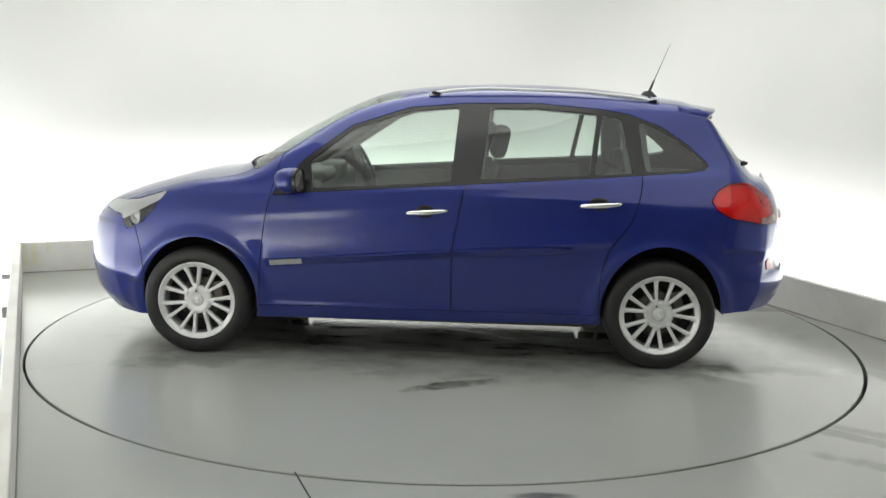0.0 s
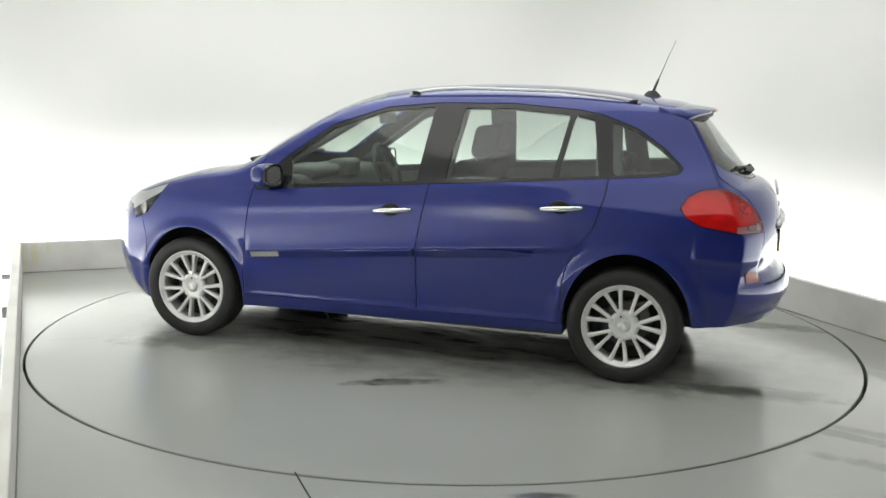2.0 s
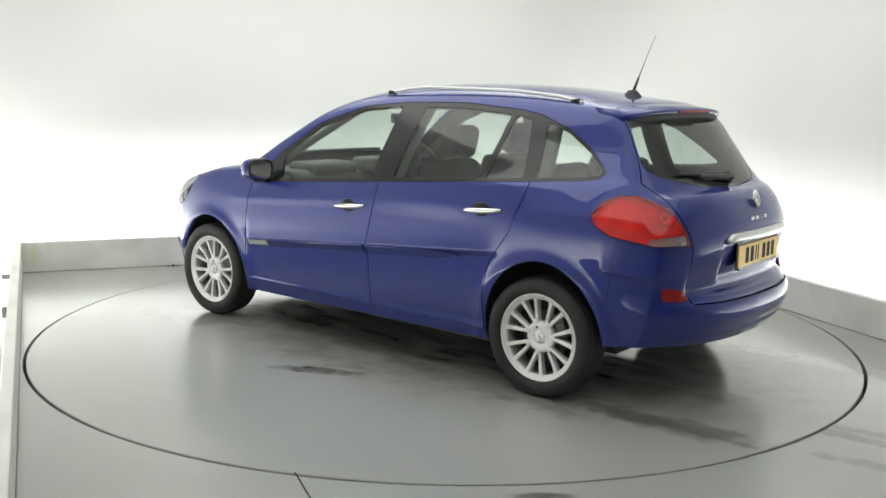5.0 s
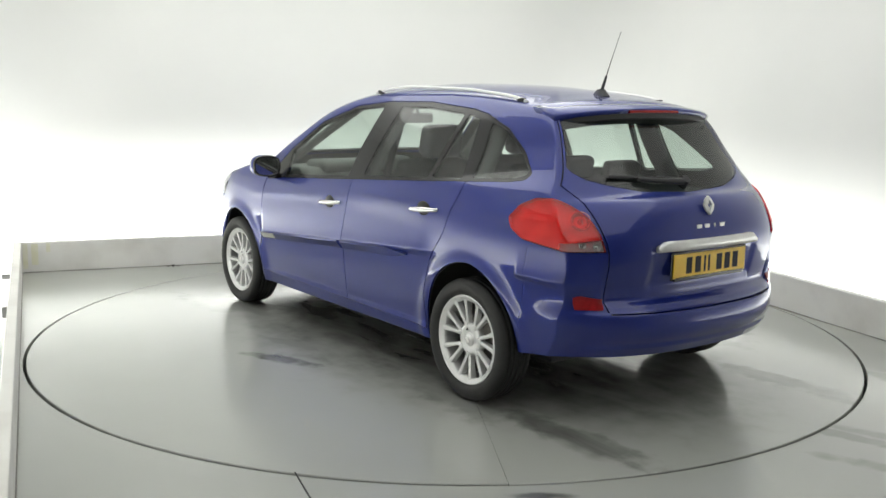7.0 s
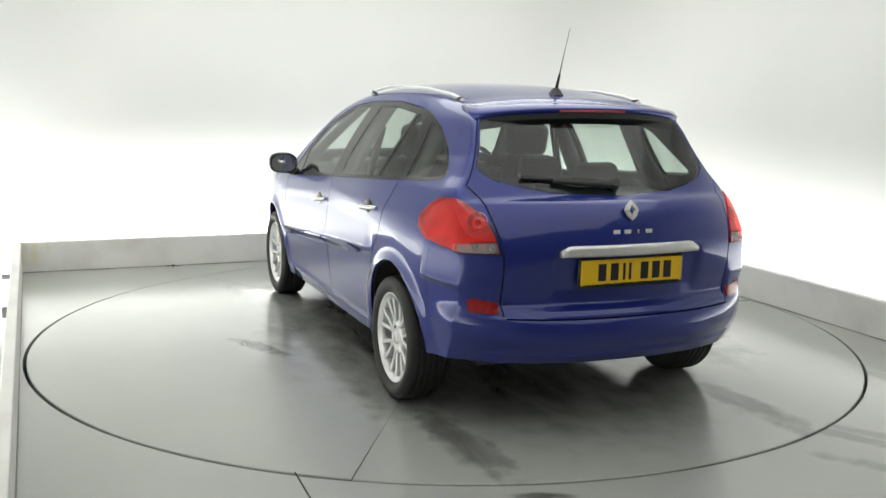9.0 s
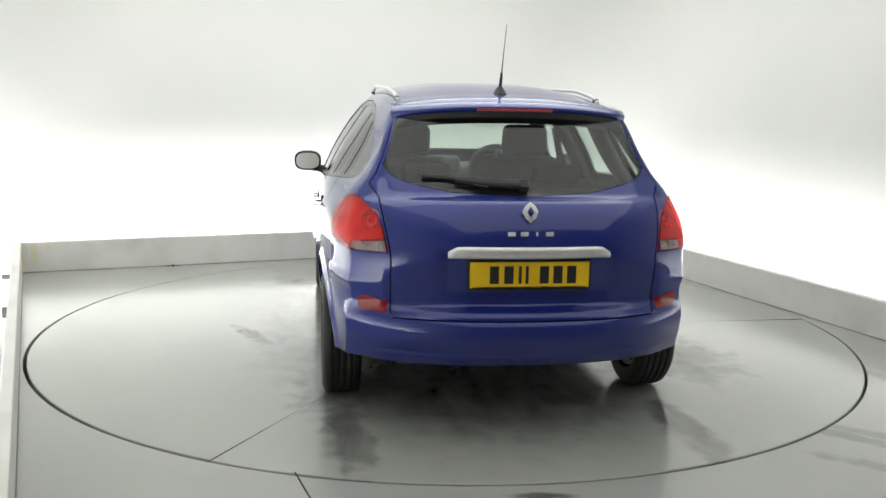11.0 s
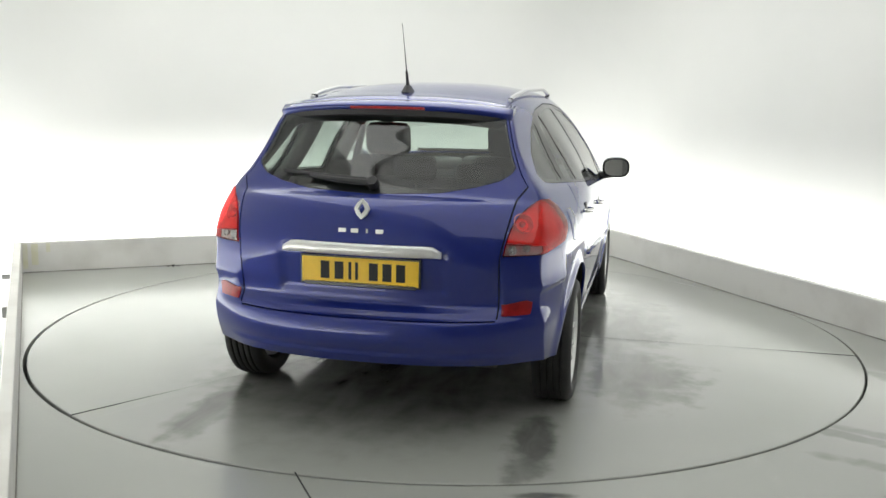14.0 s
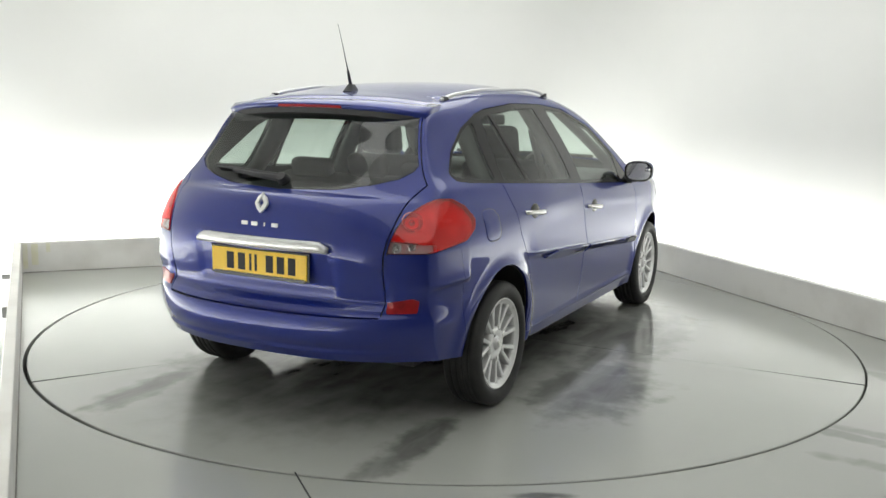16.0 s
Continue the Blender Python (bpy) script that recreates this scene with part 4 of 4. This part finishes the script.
def cabin():
    for sgn in (1, -1):
        dx = -0.155 if sgn > 0 else -0.065   # the seats stand at different slides
        bm = bmesh.new()
        cushion(bm, (0.50, 0.50, 0.16), pose(dx + 0.22, sgn * 0.36, 0.50, 0, -8, 0))
        cushion(bm, (0.13, 0.48, 0.62), pose(dx - 0.09, sgn * 0.36, 0.80, 0, -17, 0))
        cushion(bm, (0.17, 0.09, 0.5), pose(dx - 0.06, sgn * 0.36 + 0.21, 0.78, 0, -17, 0), 0.04)
        cushion(bm, (0.17, 0.09, 0.5), pose(dx - 0.06, sgn * 0.36 - 0.21, 0.78, 0, -17, 0), 0.04)
        seat = part("front_seat", bm, FABRIC, CAR, "charcoal fabric front seat", True)
        bm = bmesh.new()
        cushion(bm, (0.10, 0.27, 0.19), pose(dx - 0.235, sgn * 0.36, 1.205, 0, -12, 0), 0.045)
        part("headrest", bm, FABRIC, seat, "", True)
        for d in (-0.055, 0.055):
            bm = bmesh.new()
            tube(bm, [(dx - 0.185, sgn * 0.36 + d, 1.06), (dx - 0.225, sgn * 0.36 + d, 1.18)], 0.007)
            part("headrest_post", bm, CHROME, seat)
        bm = bmesh.new()
        cushion(bm, (0.13, 0.56, 0.60), pose(-1.02, sgn * 0.29, 0.76, 0, -20, 0))
        bench = part("rear_backrest", bm, FABRIC, CAR, "charcoal fabric folding rear backrest", True)
        bm = bmesh.new()
        cushion(bm, (0.08, 0.25, 0.10), pose(-1.135, sgn * 0.34, 1.075, 0, -15, 0), 0.03)
        part("headrest", bm, FABRIC, bench, "", True)
    bm = bmesh.new()
    cushion(bm, (0.08, 0.22, 0.12), pose(-1.125, 0, 1.10, 0, -15, 0), 0.03)
    part("middle_headrest", bm, FABRIC, CAR, "", True)
    bm = bmesh.new()
    cushion(bm, (0.50, 1.22, 0.16), pose(-0.72, 0, 0.50, 0, -6, 0))
    part("rear_bench", bm, FABRIC, CAR, "charcoal fabric rear bench", True)
    # load cover, dashboard and door cards
    bm = bmesh.new()
    box(bm, (0.58, 1.16, 0.03), (-1.46, 0, 0.985), 0.012)
    part("load_cover", bm, LINER, CAR, "black roller load cover")
    bm = bmesh.new()
    box(bm, (0.48, 1.36, 0.24), (0.86, 0, 0.86), 0.07, segments=4)
    box(bm, (0.26, 0.40, 0.08), (0.74, 0.36, 0.985), 0.035, segments=3)
    box(bm, (0.14, 0.24, 0.11), (0.66, 0.0, 0.99), 0.03, segments=3)
    box(bm, (0.3, 0.28, 0.45), (0.60, 0, 0.62), 0.05)
    part("dashboard", bm, TRIM, CAR, "dark grey moulded dashboard", True)
    wheel_m = pose(0.50, -0.36, 0.95, 0, -66, 0)
    bm = bmesh.new()
    ring = [(0.185 * math.cos(2 * math.pi * k / 40), 0.185 * math.sin(2 * math.pi * k / 40), 0) for k in range(41)]
    tube(bm, [wheel_m @ Vector(p) for p in ring], 0.016)
    box(bm, (0.12, 0.14, 0.05), (0, 0, -0.01), 0.02, wheel_m)
    for a in (0, 180, 270):
        box(bm, (0.15, 0.03, 0.016), (0.11, 0, 0), 0.006, wheel_m @ pose(0, 0, 0, 0, 0, a))
    part("steering_wheel", bm, PLASTIC, CAR, "black three-spoke steering wheel", True)
    bm = bmesh.new()
    box(bm, (0.03, 0.24, 0.065), (0.36, 0, 1.312), 0.014, segments=3)
    tube(bm, [(0.36, 0, 1.335), (0.38, 0, 1.44)], 0.01)
    part("interior_mirror", bm, PLASTIC, CAR, "black interior rear-view mirror")
    for sgn in (1, -1):
        for x0, x1, z0, z1 in ((0.78, -0.12, 0.90, 0.96), (-0.24, -0.95, 0.965, 1.01)):
            bm = bmesh.new()
            vs = []
            for y in (0.775, 0.72):
                vs.append([bm.verts.new((x, sgn * (y if z > 0.6 else y - 0.0), z)) for x, z in ((x0, 0.32), (x1, 0.32), (x1, z1), (x0, z0))])
            for i in range(4):
                bm.faces.new((vs[0][i], vs[0][(i + 1) % 4], vs[1][(i + 1) % 4], vs[1][i]))
            bm.faces.new(vs[0])
            bm.faces.new(vs[1][::-1])
            bmesh.ops.recalc_face_normals(bm, faces=bm.faces)
            bmesh.ops.bevel(bm, geom=bm.edges[:], offset=0.012, segments=2, affect="EDGES")
            part("door_card", bm, TRIM, BODY["front_door" if x0 > 0 else "rear_door", sgn], "grey inner door card")
    # padded pillar trims inside the windows
    for sgn in (1, -1):
        for low, high, wide in (((-0.22, 0.95), (-0.27, 1.40), 0.075), ((-1.16, 1.0), (-1.12, 1.38), 0.07), ((0.80, 1.0), (0.20, 1.39), 0.035)):
            bm = bmesh.new()
            path = []
            for k in range(9):
                x, z = low[0] + (high[0] - low[0]) * k / 8, low[1] + (high[1] - low[1]) * k / 8
                path.append(Matrix.Translation((x, sgn * (float(side_y(x - 0.03, z)) - 0.075), z)) @ Matrix.Diagonal((wide, 0.045, 1, 1)))
            sweep(bm, [(math.cos(2 * math.pi * k / 12), math.sin(2 * math.pi * k / 12), 0) for k in range(12)], path)
            bmesh.ops.recalc_face_normals(bm, faces=bm.faces)
            part("pillar_trim", bm, TRIM, CAR, "", True)
    bm = bmesh.new()
    tube(bm, [(-0.205, 0.68, 0.5), (-0.23, 0.63, 1.0), (-0.26, 0.56, 1.28)], 0.022)
    part("seat_belt", bm, LINER, CAR)
    bm = bmesh.new()
    tube(bm, [(-0.205, -0.68, 0.5), (-0.23, -0.63, 1.0), (-0.26, -0.56, 1.28)], 0.022)
    part("seat_belt", bm, LINER, CAR)


cabin()


FLAP = (-1.40, 0.885)


def fittings():
    """Handles, mouldings, mirrors, rails, spoiler, wipers, plate and badges."""
    for sgn in (1, -1):
        for x0, x1, z0, z1, host in ((0.112, -0.12, 0.83, 0.848, "front_door"), (-0.825, -1.055, 0.893, 0.908, "rear_door")):
            xm, zm = (x0 + x1) / 2, (z0 + z1) / 2
            y = float(side_y(xm, zm))
            tilt = math.degrees(math.atan2(z1 - z0, x0 - x1))
            # black bulge that paints the shade in the blue recess behind the handle
            bm = bmesh.new()
            bmesh.ops.create_uvsphere(bm, u_segments=24, v_segments=12, radius=1, matrix=pose(xm + 0.01, sgn * (y - 0.004), zm) @ Matrix.Diagonal((0.060, 0.0095, 0.041, 1)))
            part("recess_shade", bm, GLOSS, BODY[host, sgn], "", True)
            bm = bmesh.new()
            path = []
            for k in range(13):
                t = k / 12
                bow = 0.030 * math.sin(math.pi * min(max(t, 0.0), 1.0)) ** 0.6
                x = x0 + (x1 - x0) * t
                z = z0 + (z1 - z0) * t
                w = 0.012 * (0.55 + 0.6 * math.sin(math.pi * (0.12 + 0.8 * t)) ** 0.7)
                path.append(Matrix.Translation((x, sgn * (float(side_y(x, z)) + 0.004 + bow), z)) @ Matrix.Diagonal((1, 0.009, w, 1)))
            sweep(bm, [(0, math.cos(2 * math.pi * k / 10), math.sin(2 * math.pi * k / 10)) for k in range(10)], path)
            bmesh.ops.recalc_face_normals(bm, faces=bm.faces)
            part("door_handle", bm, CHROME, BODY[host, sgn], "bright chrome door handle", True)
        bm = bmesh.new()
        lathe(bm, [(0.0005, 0.004), (0.007, 0.004), (0.008, 0.0), (0.008, -0.01)], 16)
        part("lock_barrel", bm, PLASTIC, BODY["front_door", sgn], "", True, pose(-0.088, sgn * (float(side_y(-0.088, 0.846)) + 0.0215), 0.8455, 0, 0, 0 if sgn > 0 else 180))
        # rubbing strips on the doors
        for x0, x1, za, zb, host in ((0.885, -0.132, 0.553, 0.632, "front_door"), (-0.158, -0.80, 0.634, 0.672, "rear_door")):
            bm = bmesh.new()
            path, n = [], 26
            for k in range(n):
                t = k / (n - 1)
                x = x0 + (x1 - x0) * t
                z = za + (zb - za) * t - 0.022
                h = 0.024
                if host == "rear_door":
                    h *= 1 - max(0, t - 0.75) * 3.2
                path.append([(x, sgn * (float(side_y(x, z + dz * h)) + out), z + dz * h) for dz, out in ((-1, -0.006), (-0.98, 0.007), (-0.6, 0.011), (0.7, 0.019), (1, 0.014), (1.08, -0.004))])
            rows = [[bm.verts.new(p) for p in ring] for ring in path]
            for a, b in zip(rows, rows[1:]):
                for i in range(5):
                    bm.faces.new((a[i], a[i + 1], b[i + 1], b[i]))
            bm.faces.new(rows[0])
            bm.faces.new(rows[-1][::-1])
            bmesh.ops.recalc_face_normals(bm, faces=bm.faces)
            part("rubbing_strip", bm, PAINT, BODY[host, sgn], "body-coloured rubbing strip")
            if host == "front_door":
                bm = bmesh.new()
                rows = []
                for x in (0.86, 0.68):
                    z = za + (zb - za) * (x0 - x) / (x0 - x1) - 0.018
                    rows.append([bm.verts.new((x, sgn * (float(side_y(x, z + dz)) + 0.021), z + dz)) for dz in (-0.016, 0.016)])
                f = bm.faces.new((rows[0][0], rows[0][1], rows[1][1], rows[1][0]))
                bmesh.ops.solidify(bm, geom=[f], thickness=0.004)
                part("side_badge", bm, BADGE, BODY[host, sgn], "plain silver side badge")
        # door mirror
        bm = bmesh.new()
        mirror_m = pose(0.745, sgn * 0.925, 1.0, 0, 0, sgn * -5.2)
        def oval(x, ry, rz, n=36):
            return [mirror_m @ Vector((x, ry * math.copysign(abs(math.cos(a)) ** 0.72, math.cos(a)), rz * math.copysign(abs(math.sin(a)) ** 0.72, math.sin(a)))) for a in (2 * math.pi * k / n for k in range(n))]
        def shell(bm, rings, cap):
            rows = [[bm.verts.new(p) for p in ring] for ring in rings]
            for a, b in zip(rows, rows[1:]):
                for i in range(len(a)):
                    bm.faces.new((a[i], a[(i + 1) % len(a)], b[(i + 1) % len(a)], b[i]))
            if cap:
                bm.faces.new(rows[-1])
                bm.faces.new(rows[0][::-1])
            bmesh.ops.recalc_face_normals(bm, faces=bm.faces)
        shell(bm, [oval(-0.055, 0.089, 0.066), oval(-0.02, 0.0905, 0.068), oval(0.015, 0.086, 0.064), oval(0.045, 0.07, 0.05), (oval(0.062, 0.045, 0.03)), oval(0.068, 0.012, 0.008)], True)
        mirror = part("door_mirror", bm, PAINT, CAR, "blue door mirror with black base", True)
        bm = bmesh.new()
        shell(bm, [oval(-0.050, 0.0905, 0.0675), oval(-0.066, 0.089, 0.066), oval(-0.069, 0.084, 0.061), oval(-0.067, 0.078, 0.055), oval(-0.060, 0.077, 0.054)], False)
        part("mirror_rim", bm, GLOSS, mirror)
        bm = bmesh.new()
        shell(bm, [oval(-0.060, 0.0775, 0.0545), oval(-0.063, 0.0775, 0.0545)], True)
        part("mirror_glass", bm, material("mirror_silver", (0.9, 0.9, 0.9), 0.02, 1.0) if sgn > 0 else bpy.data.materials["mirror_silver"], mirror, "silver mirror glass")
        bm = bmesh.new()
        tube(bm, [(0.77, sgn * 0.76, 0.935), (0.765, sgn * 0.83, 0.94), (0.76, sgn * 0.90, 0.955)], [0.034, 0.026, 0.03], 10)
        part("mirror_arm", bm, PLASTIC, mirror)
        # roof rail on two feet
        bm = bmesh.new()
        pts, rad = [], []
        for k in range(33):
            t = k / 32
            x = 0.02 - 1.30 * t
            lift = 0.018 * min(1, min(t, 1 - t) * 9) ** 0.6 - 0.002
            zz = float(np.interp(x, [-1.3, -0.85, -0.3, 0.12], [1.443, 1.483, 1.492, 1.462]))
            yy = float(np.interp(x, [-1.3, -0.3, 0.12], [0.50, 0.535, 0.53]))
            pts.append((x, sgn * yy, zz + lift))
            rad.append(0.0095)
        tube(bm, pts, rad, 10)
        rail = part("roof_rail", bm, material("satin_rail", (0.72, 0.72, 0.72), 0.3, 0.2) if sgn > 0 else bpy.data.materials["satin_rail"], CAR, "satin silver roof rail", True)
        for k in (1, 31):
            bm = bmesh.new()
            box(bm, (0.05, 0.02, 0.022), (pts[k][0], pts[k][1], pts[k][2] - 0.003), 0.006, segments=3)
            part("rail_foot", bm, GLOSS, rail)
    # fuel flap on the offside rear wing
    bm = bmesh.new()
    def wing(a, r):
        n = 0.6
        x = FLAP[0] + r * math.copysign(abs(math.cos(a)) ** n, math.cos(a))
        z = FLAP[1] + r * math.copysign(abs(math.sin(a)) ** n, math.sin(a))
        return x, z
    rows = []
    for r, out in ((0.0721, -0.002), (0.0715, 0.0014), (0.067, 0.0022), (0.03, 0.0022), (0.0005, 0.0022)):
        rows.append([bm.verts.new((x, -float(side_y(x, z)) - out, z)) for x, z in (wing(2 * math.pi * k / 40, r) for k in range(40))])
    for a, b in zip(rows, rows[1:]):
        for k in range(40):
            bm.faces.new((a[k], a[(k + 1) % 40], b[(k + 1) % 40], b[k]))
    bmesh.ops.recalc_face_normals(bm, faces=bm.faces)
    flap = part("fuel_flap", bm, PAINT, BODY["rear_wing", -1], "blue fuel filler flap", True)
    bm = bmesh.new()
    rows = []
    for r, out in ((0.0722, 0.0006), (0.0738, 0.0006)):
        rows.append([bm.verts.new((x, -float(side_y(x, z)) - out, z)) for x, z in (wing(2 * math.pi * k / 40, r) for k in range(40))])
    for k in range(40):
        bm.faces.new((rows[0][k], rows[0][(k + 1) % 40], rows[1][(k + 1) % 40], rows[1][k]))
    part("flap_gap", bm, BLACK, flap)
    # spoiler with its brake light
    bm = bmesh.new()
    rows = []
    for k in range(25):
        y = -0.555 + 1.11 * k / 24
        e = (abs(y) / 0.555) ** 3
        xr = -1.645 + 0.11 * e
        zc = 1.434 - 0.034 * (abs(y) / 0.555) ** 2.5
        rows.append([bm.verts.new(p) for p in ((-1.38, y, zc + 0.024), (-1.50, y, zc + 0.010), (xr, y, zc - 0.010), (xr - 0.005, y, zc - 0.018), (xr + 0.004, y, zc - 0.033), (-1.54, y, zc - 0.052), (-1.44, y, zc - 0.05))])
    for a, b in zip(rows, rows[1:]):
        for i in range(7):
            bm.faces.new((a[i], a[(i + 1) % 7], b[(i + 1) % 7], b[i]))
    bm.faces.new(rows[0])
    bm.faces.new(rows[-1][::-1])
    bmesh.ops.recalc_face_normals(bm, faces=bm.faces)
    spoiler = part("roof_spoiler", bm, PAINT, BODY["tailgate"], "blue roof spoiler", True)
    # black slab added below the spoiler to paint its underside shadow
    bm = bmesh.new()
    rows = []
    for k in range(25):
        y = -0.535 + 1.07 * k / 24
        xr = -1.645 + 0.11 * (abs(y) / 0.555) ** 3
        zc = 1.434 - 0.034 * (abs(y) / 0.555) ** 2.5
        rows.append([bm.verts.new(p) for p in ((-1.46, y, zc - 0.046), (xr + 0.008, y, zc - 0.031), (xr + 0.012, y, zc - 0.058), (-1.53, y, zc - 0.090))])
    for a, b in zip(rows, rows[1:]):
        for i in range(4):
            bm.faces.new((a[i], a[(i + 1) % 4], b[(i + 1) % 4], b[i]))
    bm.faces.new(rows[0])
    bm.faces.new(rows[-1][::-1])
    bmesh.ops.recalc_face_normals(bm, faces=bm.faces)
    part("spoiler_shade", bm, PLASTIC, BODY["tailgate"], "black slab painting the shade under the spoiler")
    bm = bmesh.new()
    rows = []
    for k in range(13):
        y = -0.175 + 0.35 * k / 12
        zc = 1.434 - 0.034 * (abs(y) / 0.555) ** 2.5
        xr = -1.645 + 0.11 * (abs(y) / 0.555) ** 3
        rows.append([bm.verts.new(p) for p in ((xr + 0.02, y, zc - 0.016), (xr - 0.007, y, zc - 0.019), (xr - 0.012, y, zc - 0.030), (xr + 0.02, y, zc - 0.036))])
    for a, b in zip(rows, rows[1:]):
        for i in range(4):
            bm.faces.new((a[i], a[(i + 1) % 4], b[(i + 1) % 4], b[i]))
    bm.faces.new(rows[0])
    bm.faces.new(rows[-1][::-1])
    bmesh.ops.recalc_face_normals(bm, faces=bm.faces)
    part("brake_light", bm, DEEP_RED, BODY["tailgate"], "red high-level brake light")
    # aerial
    bm = bmesh.new()
    bmesh.ops.create_cone(bm, cap_ends=True, segments=20, radius1=0.034, radius2=0.014, depth=0.035, matrix=pose(-1.285, 0, 1.495) @ Matrix.Diagonal((1.7, 1, 1, 1)))
    tube(bm, [(-1.29, 0, 1.505), (-1.318, 0, 1.58)], [0.009, 0.006], 8)
    base = part("aerial_base", bm, PLASTIC, CAR, "black roof aerial base")
    bm = bmesh.new()
    tube(bm, [(-1.318, 0, 1.58), (-1.36, 0, 1.69), (-1.405, 0, 1.80)], [0.0028, 0.0017, 0.0010], 8)
    part("aerial_rod", bm, PLASTIC, base, "thin black aerial rod")
    # rear wiper
    def back(y, z):
        i = int(np.argmin(np.abs(GRID[:, 0, 2] - z) + 9 * (GRID[:, 0, 0] > -1.3)))
        row = GRID[i, :NT]
        return float(np.interp(abs(y), row[:, 1], row[:, 0]))
    bm = bmesh.new()
    bmesh.ops.create_cone(bm, cap_ends=True, segments=18, radius1=0.03, radius2=0.022, depth=0.04, matrix=pose(-1.855, 0.0, 1.085, 0, -50, 0))
    tube(bm, [(back(y, z) - 0.028, y, z) for y, z in ((0.0, 1.085), (0.15, 1.093), (0.30, 1.105))], [0.017, 0.013, 0.009], 8)
    wiper = part("rear_wiper", bm, PLASTIC, BODY["tailgate"], "black rear wiper")
    bm = bmesh.new()
    tube(bm, [(back(y, 1.118 - 0.02 * (1 - t)) - 0.014, y, 1.118 - 0.02 * (1 - t)) for t, y in ((k / 8, 0.04 + 0.40 * k / 8) for k in range(9))], 0.009, 6)
    part("wiper_blade", bm, PLASTIC, wiper)
    # front wipers at the base of the windscreen
    for y0, y1 in ((0.55, 0.0), (0.0, -0.5)):
        bm = bmesh.new()
        tube(bm, [(1.10 - 0.08 * (abs(y) / 0.6) ** 2, y, 1.06) for y in (y0, (y0 + y1) / 2, y1)], 0.012, 6)
        part("front_wiper", bm, PLASTIC, CAR, "black front wiper")
    # plate recess, chrome bar and plate
    bm = bmesh.new()
    path = []
    for k in range(21):
        t = k / 20
        y = 0.352 - 0.704 * t
        drop = 0.012 * max(0, (abs(y) - 0.30) / 0.052) ** 2
        path.append(Matrix.Translation((-2.05 + 0.03 * (abs(y) / 0.35) ** 2.5, y, 0.818 - drop)) @ Matrix.Diagonal((0.02, 1, 0.026 - drop, 1)))
    sweep(bm, [(math.cos(a) * abs(math.cos(a)) ** -0.4 if abs(math.cos(a)) > 1e-6 else 0, 0, math.sin(a)) for a in (2 * math.pi * k / 12 + 0.01 for k in range(12))], path)
    bmesh.ops.recalc_face_normals(bm, faces=bm.faces)
    part("chrome_bar", bm, BRIGHT, BODY["tailgate"], "broad chrome tailgate bar", True)
    bm = bmesh.new()
    box(bm, (0.012, 0.50, 0.022), (-2.034, 0.0, 0.664), 0.003)
    box(bm, (0.008, 0.54, 0.13), (-2.030, 0.0, 0.722), 0.004)
    holder = part("plate_holder", bm, GLOSS, BODY["tailgate"], "black number plate holder")
    bm = bmesh.new()
    box(bm, (0.006, 0.52, 0.111), (-2.037, 0.0, 0.722), 0.002)
    plate = part("number_plate", bm, YELLOW, BODY["tailgate"], "yellow rear number plate with dark bars")
    for y in (0.155, 0.092, 0.043, 0.013, -0.062, -0.122, -0.182):
        bm = bmesh.new()
        w = 0.013 if abs(y - 0.028) < 0.02 else 0.040
        box(bm, (0.0015, w, 0.076), (-2.0405, y, 0.722), 0.0005)
        part("plate_bar", bm, BLACK, plate)
    # tailgate emblem: a pierced diamond, and five plain letter blocks
    bm = bmesh.new()
    outer = [(0, 0.052), (0.026, 0.03), (0.04, 0), (0.026, -0.03), (0, -0.052), (-0.026, -0.03), (-0.04, 0), (-0.026, 0.03)]
    inner = [(0, 0.030), (0.009, 0.015), (0.018, 0), (0.009, -0.015), (0, -0.030), (-0.009, -0.015), (-0.018, 0), (-0.009, 0.015)]
    rings = []
    for pts, x in ((outer, 0.0), (outer, -0.010), (inner, -0.014), (inner, 0.0)):
        rings.append([bm.verts.new((x, y, z)) for y, z in pts])
    for a, b in zip(rings, rings[1:]):
        for i in range(8):
            bm.faces.new((a[i], a[(i + 1) % 8], b[(i + 1) % 8], b[i]))
    bmesh.ops.recalc_face_normals(bm, faces=bm.faces)
    part("emblem", bm, BADGE, BODY["tailgate"], "chrome diamond emblem", m=pose(back(0, 0.982) - 0.012, 0, 0.985, 0, 14, 0) @ Matrix.Diagonal((1, 0.87, 0.87, 1)))
    for k in range(4):
        bm = bmesh.new()
        y = 0.082 - 0.055 * k
        box(bm, (0.006, 0.008 if k == 2 else 0.034, 0.018), (back(y, 0.895) - 0.002, y, 0.895), 0.002)
        part("letter_block", bm, BADGE, BODY["tailgate"], "plain silver lettering block")


fittings()


floor_marks()


# ---- what moves ----
def motions():
    """The turntable turns steadily and carries the car, which stands a little off its centre."""
    table, car = [], []
    for k in range(17):
        turn = pose(0, 0, 0, 0, 0, 176.63 - 7.094 * k)
        table.append((k, turn))
        car.append((k, turn @ pose(0.0707, -0.0634, 0)))
    walk(TABLE, table)
    walk(CAR, car)


motions()
